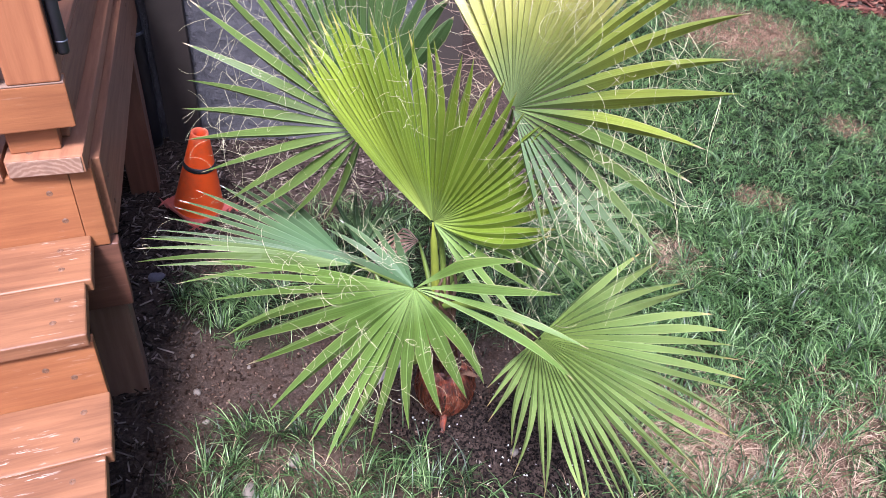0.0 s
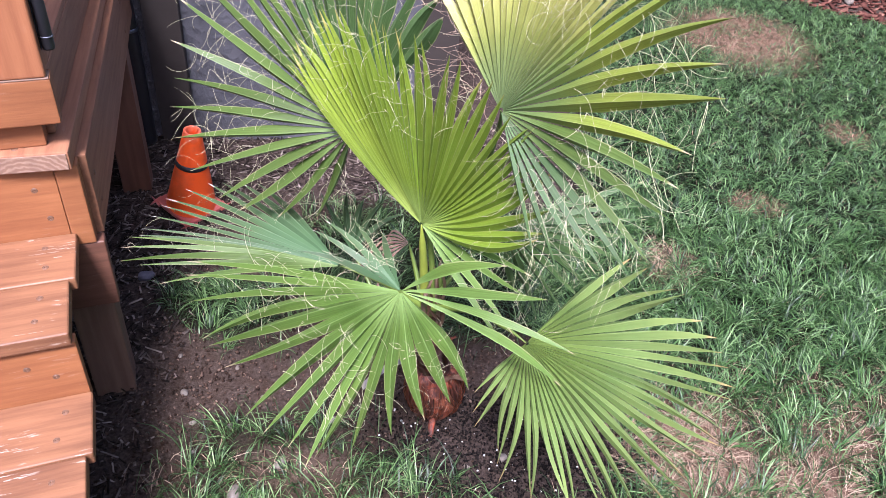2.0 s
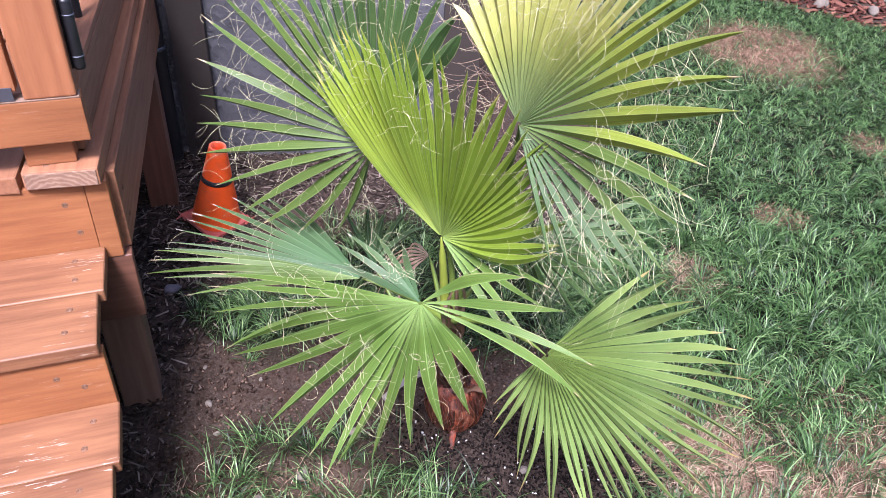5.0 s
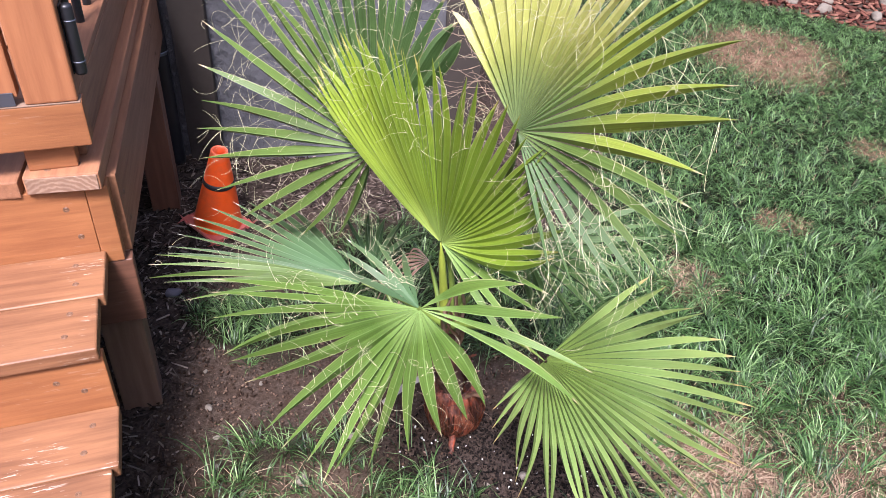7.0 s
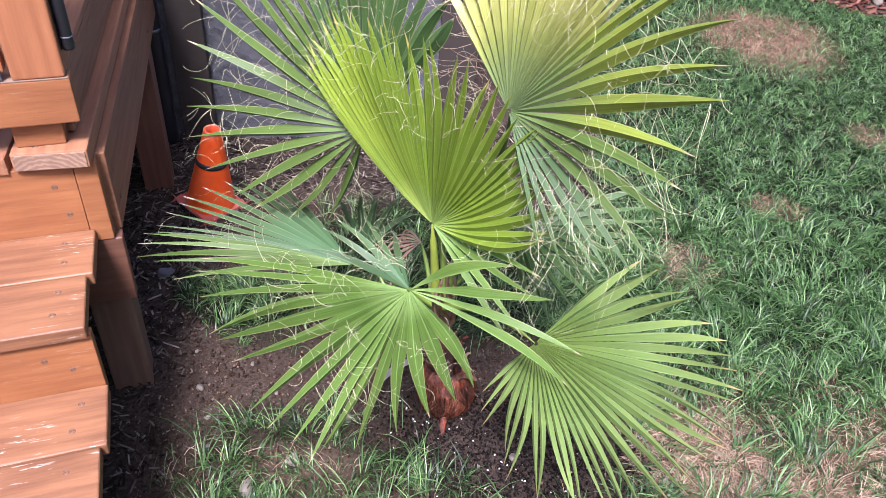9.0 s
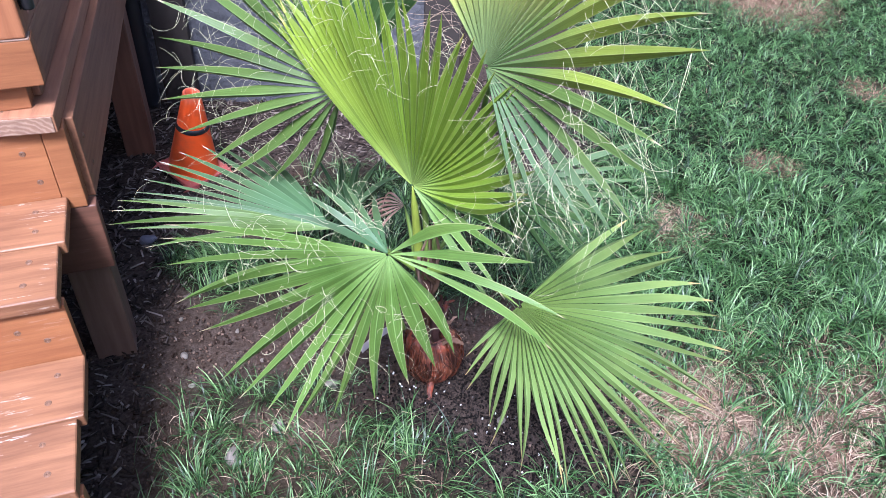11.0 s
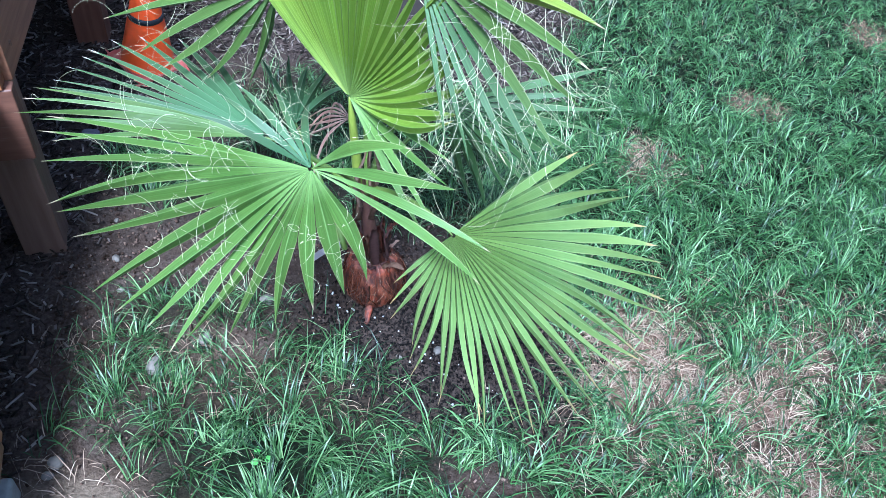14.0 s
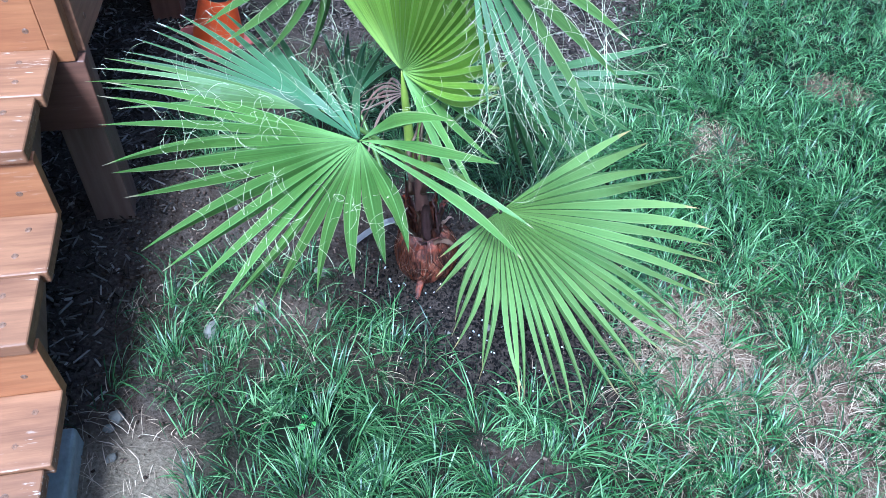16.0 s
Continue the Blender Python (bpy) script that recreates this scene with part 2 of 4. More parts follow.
M_LEAF_GREEN = leaf_material("leaf_green", (0.112, 0.210, 0.044), (0.30, 0.44, 0.14), (0.25, 0.42, 0.04))
# Outer yellow: young growth, plus sunlight on the top put into the colour.
M_LEAF_YOUNG = leaf_material("leaf_young", (0.160, 0.258, 0.026), (0.36, 0.46, 0.10), (0.50, 0.55, 0.03), (0.40, 0.34, 0.10), outer=(0.225, 0.305, 0.026))
M_LEAF_FRESH = leaf_material("leaf_fresh_green", (0.195, 0.318, 0.034), (0.34, 0.46, 0.12), (0.34, 0.48, 0.03), (0.40, 0.34, 0.10))
M_LEAF_BLUE = leaf_material("leaf_blue_green", (0.072, 0.132, 0.058), (0.26, 0.34, 0.19), (0.20, 0.34, 0.10), tip=(0.58, 0.54, 0.46), heart=(0.07, 0.14, 0.06))
# Painted sunlight on the next two: pale outer ends, shade-dark hearts.
M_LEAF_PAINTED_SUN = leaf_material("leaf_painted_sun", (0.34, 0.40, 0.085), (0.46, 0.46, 0.17), (0.58, 0.58, 0.10), heart=(0.11, 0.17, 0.07), outer=(0.56, 0.54, 0.21))
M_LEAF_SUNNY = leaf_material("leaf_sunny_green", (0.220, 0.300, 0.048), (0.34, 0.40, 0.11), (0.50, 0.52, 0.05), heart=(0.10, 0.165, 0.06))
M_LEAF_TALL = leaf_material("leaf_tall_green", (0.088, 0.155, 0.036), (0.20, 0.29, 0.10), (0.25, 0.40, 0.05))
# Duller, bluer green; the shade on these blades is put into the colour.
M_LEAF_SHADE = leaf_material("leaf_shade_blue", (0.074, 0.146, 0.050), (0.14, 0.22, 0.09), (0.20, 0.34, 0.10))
M_LEAF_SOFT = leaf_material("leaf_soft_green", (0.170, 0.284, 0.090), (0.40, 0.50, 0.20), (0.25, 0.40, 0.08), heart=(0.125, 0.185, 0.036), outer=(0.235, 0.310, 0.085), tip=(0.40, 0.29, 0.12), dead=0.925, gloss=0.4)
M_LEAF_DEAD = leaf_material("leaf_dead", (0.42, 0.28, 0.24), (0.55, 0.38, 0.32), (0.30, 0.18, 0.10))
M_STALK = plain("stalk_yellow_green", (0.22, 0.27, 0.035), 0.4, 0.3, 20.0)
M_PETIOLE = plain("petiole_green", (0.12, 0.175, 0.028), 0.4, 0.25, 20.0)
M_THREAD = plain("dry_thread", (0.52, 0.49, 0.30), 0.7, 0.3, 14.0)


def fibre():
    n = Nodes("trunk_fibre")
    a = n.noise(n.coords((60, 60, 16)), 1.2, 6.0, 0.7)
    b = n.noise(n.coords(), 26.0, 5.0, 0.6)
    col = n.ramp(a, (0.34, (0.014, 0.006, 0.005)), (0.47, (0.12, 0.032, 0.017)), (0.68, (0.36, 0.115, 0.055)))
    col = n.mix(n.ramp(b, (0.52, 0.0), (0.68, 0.75)), col, (0.44, 0.078, 0.028))
    col = n.mix(n.ramp(n.noise(n.coords(), 17.0, 4.0), (0.40, 0.75), (0.52, 0.0)), col, (0.055, 0.024, 0.019))
    return n.done(col, 0.5, n.bump(n.math("ADD", a, n.math("MULTIPLY", b, 0.7)), 1.0, 0.006))


M_FIBRE = fibre()
M_SCALE = plain("dry_leaf_base", (0.085, 0.036, 0.024), 0.7, 0.45, 40.0, 0.5, 0.002)
M_PAPER = plain("papery_sheath", (0.22, 0.118, 0.070), 0.75, 0.45, 50.0, 0.5, 0.001)
M_PURPLE_SHEATH = plain("purple_brown_sheath", (0.155, 0.075, 0.066), 0.7, 0.5, 55.0, 0.6, 0.001)
M_DRY_SHEATH = plain("dry_pink_sheath", (0.42, 0.27, 0.20), 0.75, 0.3, 50.0)
M_PALE_FIBRE = plain("pale_fibre", (0.45, 0.32, 0.22), 0.8, 0.3)


def blade_material(name, a, b, c, glow, rough=0.5):
    n = Nodes(name)
    r = n.island()
    col = n.ramp(r, (0.10, a), (0.36, tuple(x * 0.45 for x in b)), (0.66, tuple(x * 1.25 for x in b)), (0.88, tuple(x * 0.5 + y * 0.5 for x, y in zip(b, c))), (1.0, tuple(y * 1.15 for y in c)))
    pos = n.t.nodes.new("ShaderNodeNewGeometry").outputs["Position"]
    col = n.mix(n.ramp(n.noise(pos, 5.0, 4.0), (0.4, 0.0), (0.7, 0.4)), col, tuple(x * 0.75 for x in b))
    n.done(col, rough, Specular_IOR_Level=0.42 if rough < 0.7 else 0.12)
    tr = n.add("ShaderNodeBsdfTranslucent", Color=n.mix(0.4, col, glow))
    mx = n.add("ShaderNodeMixShader", Fac=0.12)
    n.t.links.new(n.bsdf.outputs[0], mx.inputs[1])
    n.t.links.new(tr.outputs[0], mx.inputs[2])
    n.t.links.new(mx.outputs[0], n.out.inputs[0])
    return n.mat


M_STRAND = blade_material("fibre_strand", (0.016, 0.007, 0.004), (0.17, 0.048, 0.022), (0.44, 0.20, 0.11), (0.2, 0.06, 0.02), 0.7)
M_GRASS = blade_material("grass_blade", (0.006, 0.018, 0.005), (0.055, 0.124, 0.030), (0.25, 0.37, 0.155), (0.15, 0.30, 0.05), 0.42)
M_FAR_GRASS = blade_material("far_grass_blade", (0.006, 0.020, 0.006), (0.051, 0.116, 0.029), (0.20, 0.31, 0.12), (0.12, 0.26, 0.05), 0.5)
M_TUFT = blade_material("coarse_grass_blade", (0.005, 0.016, 0.005), (0.055, 0.116, 0.030), (0.25, 0.36, 0.15), (0.15, 0.28, 0.04), 0.42)
M_STRAW = blade_material("straw", (0.20, 0.125, 0.080), (0.38, 0.265, 0.175), (0.58, 0.45, 0.32), (0.40, 0.28, 0.12), 0.6)
M_POTSOIL = blade_material("potting_soil", (0.005, 0.004, 0.0035), (0.016, 0.012, 0.010), (0.055, 0.042, 0.034), (0.02, 0.015, 0.01), 0.95)
M_BROWN_STRAW = blade_material("brown_straw", (0.12, 0.075, 0.048), (0.24, 0.155, 0.10), (0.42, 0.29, 0.20), (0.2, 0.12, 0.06), 0.7)
M_CHIP = blade_material("bark_chip", (0.012, 0.009, 0.007), (0.092, 0.068, 0.055), (0.36, 0.29, 0.24), (0.05, 0.03, 0.02), 0.9)
M_REDCHIP = blade_material("red_bark_chip", (0.06, 0.022, 0.016), (0.14, 0.055, 0.04), (0.26, 0.13, 0.09), (0.1, 0.05, 0.03), 0.9)
M_CRUMB = blade_material("soil_crumb", (0.03, 0.018, 0.012), (0.09, 0.055, 0.038), (0.24, 0.165, 0.12), (0.1, 0.07, 0.05), 0.95)


def ground_material():
    n = Nodes("ground")
    pos = n.t.nodes.new("ShaderNodeNewGeometry").outputs["Position"]
    turf = n.add("ShaderNodeAttribute")
    turf.attribute_name = "turf"
    wet = n.add("ShaderNodeAttribute")
    wet.attribute_name = "mulch"
    fine = n.noise(pos, 120.0, 6.0, 0.7)
    mid = n.noise(pos, 18.0, 5.0, 0.6)
    soil = n.ramp(fine, (0.3, (0.022, 0.016, 0.012)), (0.55, (0.074, 0.053, 0.041)), (0.8, (0.19, 0.145, 0.115)))
    soil = n.mix(n.ramp(mid, (0.4, 0.0), (0.7, 0.7)), soil, (0.045, 0.026, 0.016))
    bark = n.ramp(fine, (0.3, (0.016, 0.011, 0.009)), (0.7, (0.100, 0.071, 0.056)))
    col = n.mix(wet.outputs["Fac"], soil, bark)
    # Near-black under turf: shade between the blades is put into the colour.
    gap_shade = n.ramp(n.noise(pos, 60.0, 5.0, 0.7), (0.3, (0.003, 0.005, 0.002)), (0.7, (0.012, 0.016, 0.007)))
    col = n.mix(turf.outputs["Fac"], col, gap_shade)
    sandy = n.add("ShaderNodeAttribute")
    sandy.attribute_name = "sand"
    col = n.mix(sandy.outputs["Fac"], col, n.ramp(fine, (0.3, (0.095, 0.070, 0.046)), (0.7, (0.25, 0.192, 0.130))))
    dry = n.add("ShaderNodeAttribute")
    dry.attribute_name = "straw"
    mat = n.ramp(n.noise(pos, 90.0, 5.0, 0.7), (0.3, (0.090, 0.050, 0.032)), (0.7, (0.26, 0.160, 0.105)))
    col = n.mix(dry.outputs["Fac"], col, mat)
    h = n.math("ADD", fine, n.math("MULTIPLY", mid, 1.5))
    return n.done(col, 0.95, n.bump(h, 0.8, 0.012), Specular_IOR_Level=0.1)


M_GROUND = ground_material()
M_PERLITE = plain("white_perlite", (0.70, 0.68, 0.66), 0.9, 0.1)
M_STONE = plain("pale_stone", (0.16, 0.135, 0.108), 0.8, 0.35, 40.0, 0.4, 0.002)
M_ROCK = plain("grey_rock", (0.12, 0.11, 0.13), 0.85, 0.3, 30.0, 0.5, 0.003)
M_CLOVER = plain("weed_leaf", (0.13, 0.36, 0.06), 0.5, 0.2)

# ---------------------------------------------------------------- ground plan
def lump(x, y):
    """Height of the ground."""
    near = np.exp(-((x - 0.5) ** 2 + (y - 2.2) ** 2) / 9.0)
    return near * (0.007 * np.sin(3.1 * x + 1.3) * np.sin(2.7 * y) + 0.004 * np.sin(9.0 * x + 2.0 * y) + 0.003 * np.sin(13.0 * y - 5.0 * x))


def step(a, b, v):
    t = np.clip((v - a) / (b - a), 0, 1)
    return t * t * (3 - 2 * t)


def blob(x, y, cx, cy, rx, ry, soft=0.35):
    d = np.sqrt(((x - cx) / rx) ** 2 + ((y - cy) / ry) ** 2)
    return 1 - step(1 - soft, 1 + soft, d)


def wavy(x, y):
    return 0.5 * np.sin(7.1 * x + 1.0) * np.sin(6.3 * y + 0.4) + 0.3 * np.sin(17.0 * x - 9.0 * y) + 0.2 * np.sin(31.0 * y + 23.0 * x)


BED_EDGE = 4.93        # where the far bark bed begins


def far_bed(x, y):
    return step(-0.03, 0.05, y - (BED_EDGE + 0.02 * np.sin(5 * x) - 0.52 * (x - 1.94)))


def turf_map(x, y):
    """How thick the lawn stands."""
    w = 0.06 * wavy(x, y)
    lawn = step(0.40, 0.62, x + w + 0.35 * step(1.7, 2.1, y))
    back = blob(x, y, 0.0, 2.20, 0.46, 0.30) * 0.8
    tuft = np.maximum(blob(x, y, -0.56, 1.90, 0.20, 0.12) * 0.85, blob(x, y, -0.42, 1.74, 0.10, 0.06) * 0.5)
    front = blob(x, y, -0.16, 1.14, 0.42, 0.40) * (0.62 + 0.38 * np.sin(9 * x + 2) * np.sin(11 * y + 1))
    low = blob(x, y, 0.45, 1.05, 0.5, 0.28) * 0.75
    t = np.maximum.reduce([lawn, back, tuft, front, low, 0.6 * blob(x, y, 0.02, 1.42, 0.16, 0.08)])
    bare = np.maximum.reduce([blob(x, y, 0.28, 1.53, 0.28, 0.12), blob(x, y, 0.06, 1.63, 0.18, 0.13), blob(x, y, -0.42, 1.66, 0.22, 0.09),
                              blob(x, y, 0.37, 1.19, 0.10, 0.06), blob(x, y, -0.38, 0.98, 0.13, 0.16), 0.75 * blob(x, y, -0.25, 1.42, 0.12, 0.05)])
    left = step(-0.50, -0.62, x + 0.5 * w - 0.10 * step(1.5, 1.1, y) + 0.14 * step(1.75, 1.85, y))
    wallbed = step(2.42, 2.58, y + w) * step(0.62, 0.38, x + w)
    return np.clip(t * (1 - bare) * (1 - left) * (1 - wallbed) * (1 - far_bed(x, y)), 0, 1)


DRY = ((0.92, 1.43, 4.33, 0.33, 0.37, 0.45), (0.62, 1.12, 2.72, 0.10, 0.07, 0.5), (0.5, 1.65, 3.33, 0.09, 0.10, 0.4), (0.95, 0.70, 1.56, 0.16, 0.17, 0.6),
       (0.85, 0.95, 1.50, 0.13, 0.07, 0.6), (0.75, 1.05, 1.65, 0.12, 0.08, 0.6), (0.75, 0.98, 1.33, 0.15, 0.07, 0.6), (0.35, 1.1, 1.5, 0.5, 0.35, 0.6),
       (0.6, 0.74, 2.32, 0.10, 0.10, 0.6), (0.12, -0.38, 1.0, 0.15, 0.12, 0.6), (0.12, -0.2, 1.35, 0.3, 0.1, 0.6))     # strength, middle, radii, softness


def straw_map(x, y):
    w = 0.25 * wavy(2 * x, 2 * y)
    return np.clip(np.maximum.reduce([k * blob(x, y, cx, cy, rx, ry, s) for k, cx, cy, rx, ry, s in DRY]) * (1 + w), 0, 1)


def mulch_map(x, y):
    side = step(-0.49, -0.66, x + 0.35 * (y - 1.3) * (y < 1.6) + 0.10 * step(1.5, 1.7, y) + 0.05 * wavy(x, y))
    return np.clip(np.maximum(side, step(2.40, 2.55, y) * step(0.62, 0.38, x)) * (1 - blob(x, y, -0.38, 0.98, 0.16, 0.22)), 0, 1)


def build_ground():
    xs = np.concatenate([np.linspace(-60, -5, 10), np.linspace(-4, -1.3, 8), np.linspace(-1.2, 2.6, 128), np.linspace(2.8, 5, 10), np.linspace(7, 60, 10)])
    ys = np.concatenate([np.linspace(-60, -4, 10), np.linspace(-2, 0.6, 6), np.linspace(0.7, 3.4, 91), np.linspace(3.5, 6, 26), np.linspace(8, 90, 12)])
    X, Y = np.meshgrid(xs, ys)
    x, y = X.ravel(), Y.ravel()
    nx, ny = len(xs), len(ys)
    i, j = np.meshgrid(np.arange(nx - 1), np.arange(ny - 1))
    a = (j * nx + i).ravel()
    loops = np.stack([a, a + 1, a + nx + 1, a + nx], 1).ravel()
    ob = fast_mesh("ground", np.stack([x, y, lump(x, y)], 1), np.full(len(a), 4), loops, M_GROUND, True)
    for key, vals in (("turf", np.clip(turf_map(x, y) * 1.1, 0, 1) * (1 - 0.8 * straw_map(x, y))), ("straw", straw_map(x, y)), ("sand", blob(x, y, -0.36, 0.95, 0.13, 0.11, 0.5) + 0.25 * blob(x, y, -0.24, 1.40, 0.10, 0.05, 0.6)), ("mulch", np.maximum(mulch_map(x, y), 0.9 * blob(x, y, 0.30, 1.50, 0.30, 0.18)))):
        at = ob.data.attributes.new(key, "FLOAT", "POINT")
        at.data.foreach_set("value", vals.astype(np.float32))
    tagged(ob, "dark garden soil and lawn ground around the palm", "ground", kind="structure")


build_ground()


def blades(name, x, y, length, width, lean, material, label, category, clump=0.03):
    """Grass: bent, tapered blades rooted at x, y, that lean out of small clumps."""
    n = len(x)
    cx, cy = (np.floor(x / clump) + 0.5) * clump, (np.floor(y / clump) + 0.5) * clump
    cell = np.floor(x / clump) * 12.9898 + np.floor(y / clump) * 78.233
    jx, jy = np.modf(np.abs(np.sin(cell) * 43758.5453))[0], np.modf(np.abs(np.sin(cell + 3.1) * 24634.6345))[0]
    cx, cy = cx + (jx - 0.5) * clump, cy + (jy - 0.5) * clump
    gather = rng.uniform(0.1, 0.75, n)
    x, y = x + (cx - x) * gather, y + (cy - y) * gather
    flow = 2.2 * np.sin(2.3 * x + 1.1 * np.sin(3.1 * y)) + 1.9 * np.sin(2.9 * y + 0.7) + 6.28 * jx
    out = np.arctan2(y - cy, x - cx)
    a = np.arctan2(0.7 * np.sin(flow) + 0.8 * np.sin(out), 0.7 * np.cos(flow) + 0.8 * np.cos(out)) + rng.normal(0, 0.55, n)
    length = length * (0.55 + 0.75 * np.modf(jx * 7.7)[0])
    d = np.stack([np.cos(a), np.sin(a), np.zeros(n)], 1)
    twist = a + np.pi / 2 + rng.normal(0, 0.5, n)
    s = np.stack([np.cos(twist), np.sin(twist), np.zeros(n)], 1) * (width / 2)[:, None]
    root = np.stack([x, y, lump(x, y) - 0.003], 1)
    up = np.array([0, 0, 1.0])
    L = length[:, None]
    k = lean[:, None]
    p1 = root + L * (0.38 * up * (1 - 0.25 * k) + 0.38 * 0.55 * k * d)
    p2 = root + L * (0.70 * up * (1 - 0.45 * k) + 0.72 * 0.8 * k * d)
    p3 = root + L * (0.95 * up * (1 - 0.72 * k) + 1.0 * 0.95 * k * d)
    V = np.stack([root - s * 0.7, root + s * 0.7, p1 - s, p1 + s, p2 - s * 0.8, p2 + s * 0.8, p3], 1).reshape(-1, 3)
    b = (np.arange(n) * 7)[:, None]
    loops = (b + np.array([[0, 1, 3, 2, 2, 3, 5, 4, 4, 5, 6]])).ravel()
    ob = fast_mesh(name, V, np.tile([4, 4, 3], n), loops, material)
    return tagged(ob, label, category, kind="stuff")


def scatter(count, x0, x1, y0, y1, density):
    x, y = rng.uniform(x0, x1, count), rng.uniform(y0, y1, count)
    keep = rng.uniform(0, 1, count) < density(x, y)
    return x[keep], y[keep]


def build_grass():
    green = lambda x, y: turf_map(x, y) * (1 - 0.95 * straw_map(x, y)) * (0.72 + 0.28 * wavy(3 * x, 3 * y))
    tufted = lambda x, y: green(x, y) * np.clip(0.68 + 0.75 * np.sin(31 * x + 2.5 * np.sin(17 * y)) * np.sin(27 * y + 2.5 * np.sin(19 * x)), 0.12, 1)
    sparse = lambda x, y: green(x, y) * np.clip(0.62 + 0.95 * np.sin(25 * x + 2.5 * np.sin(15 * y)) * np.sin(23 * y + 2.5 * np.sin(17 * x)), 0.02, 1)
    x, y = scatter(130000, 0.3, 2.1, 0.8, 2.6, tufted)
    n = len(x)
    blades("lawn_grass", x, y, rng.uniform(0.035, 0.115, n), rng.uniform(0.0013, 0.0035, n), rng.uniform(0.45, 1.2, n), M_GRASS, "thick green lawn grass with uneven blades", "grass", 0.05)
    x, y = scatter(175000, 0.3, 3.4, 2.6, 6.0, green)
    n = len(x)
    blades("lawn_grass", x, y, rng.uniform(0.03, 0.085, n), rng.uniform(0.0015, 0.0036, n), rng.uniform(0.6, 1.22, n), M_FAR_GRASS, "green lawn grass reaching back to the bark bed", "grass", 0.05)
    x, y = scatter(64000, 2.1, 3.65, 0.8, 2.6, green)
    n = len(x)
    blades("lawn_grass", x, y, rng.uniform(0.03, 0.10, n), rng.uniform(0.003, 0.006, n), rng.uniform(0.2, 1.0, n), M_FAR_GRASS, "green lawn grass towards the right edge", "grass")
    x, y = scatter(95000, 0.3, 3.65, -2.2, 0.8, green)
    n = len(x)
    blades("lawn_grass", x, y, rng.uniform(0.03, 0.10, n), rng.uniform(0.003, 0.006, n), rng.uniform(0.2, 1.0, n), M_FAR_GRASS, "green lawn grass on the near side", "grass")
    x, y = scatter(115000, -0.85, 0.45, 0.8, 2.6, sparse)
    n = len(x)
    blades("coarse_grass", x, y, rng.uniform(0.025, 0.11, n), rng.uniform(0.0011, 0.0030, n), rng.uniform(0.3, 1.15, n), M_TUFT, "patchy coarse grass growing in bare soil", "grass", 0.075)
    x, y = scatter(1200, -0.62, 0.55, 0.8, 1.55, lambda x, y: np.clip(1.6 * turf_map(x, y) - 0.2, 0, 1) * (0.5 + 0.5 * np.sin(23 * x) * np.sin(19 * y)))
    n = len(x)
    blades("coarse_grass", x, y, rng.uniform(0.09, 0.17, n), rng.uniform(0.0018, 0.0034, n), rng.uniform(0.45, 1.15, n), M_TUFT, "long arching coarse grass blades", "grass", 0.09)
    x, y = scatter(90000, -0.6, 2.0, 0.8, 2.5, lambda x, y: straw_map(x, y) * 0.95)
    n = len(x)
    blades("dead_grass", x, y, rng.uniform(0.03, 0.07, n), rng.uniform(0.0007, 0.0018, n), rng.uniform(1.0, 1.33, n), M_STRAW, "dry straw-coloured dead grass in the lawn", "dead grass")
    x, y = scatter(60000, 0.9, 2.0, 2.5, 4.8, lambda x, y: straw_map(x, y) * 0.8)
    n = len(x)
    blades("dead_grass", x, y, rng.uniform(0.02, 0.05, n), rng.uniform(0.0015, 0.003, n), rng.uniform(0.9, 1.28, n), M_BROWN_STRAW, "pinkish-brown dead patch in the lawn", "dead grass")
    x, y = scatter(14000, -0.6, 2.4, 0.8, 4.6, lambda x, y: turf_map(x, y) * (0.18 + 0.32 * step(0.3, 0.5, x)))
    n = len(x)
    blades("dead_grass", x, y, rng.uniform(0.02, 0.06, n), rng.uniform(0.0008, 0.0017, n), rng.uniform(0.9, 1.25, n), M_STRAW, "thin dry stalks lying among green lawn", "dead grass")


build_grass()


def chips(name, x, y, size, material, label, category, flat=0.35, long=2.4):
    """Loose flakes: small tilted blocks with uneven ends."""
    n = len(x)
    a, tilt, roll = rng.uniform(0, 2 * np.pi, n), rng.normal(0, 0.25, n), rng.normal(0, 0.3, n)
    u = np.stack([np.cos(a) * np.cos(tilt), np.sin(a) * np.cos(tilt), np.sin(tilt)], 1)
    w = np.stack([-np.sin(a), np.cos(a), roll], 1)
    w /= np.linalg.norm(w, axis=1)[:, None]
    v = np.cross(u, w)
    h = np.stack([size * rng.uniform(0.6, long, n), size * rng.uniform(0.35, 0.9, n), size * flat * rng.uniform(0.6, 1.3, n)], 1) / 2
    c = np.stack([x, y, lump(x, y) + h[:, 2] + rng.uniform(0, 0.006, n)], 1)
    corners = []
    for sz in (-1, 1):
        for sx, sy in ((-1, -1), (1, -1), (1, 1), (-1, 1)):
            k = rng.uniform(0.65, 1.1, (n, 3))
            corners.append(c + u * (sx * h[:, 0] * k[:, 0])[:, None] + w * (sy * h[:, 1] * k[:, 1])[:, None] + v * (sz * h[:, 2] * k[:, 2])[:, None])
    V = np.stack(corners, 1).reshape(-1, 3)
    b = (np.arange(n) * 8)[:, None]
    q = np.array([[3, 2, 1, 0, 4, 5, 6, 7, 0, 1, 5, 4, 1, 2, 6, 5, 2, 3, 7, 6, 3, 0, 4, 7]])
    ob = fast_mesh(name, V, np.full(n * 6, 4), (b + q).ravel(), material)
    return tagged(ob, label, category, kind="stuff")


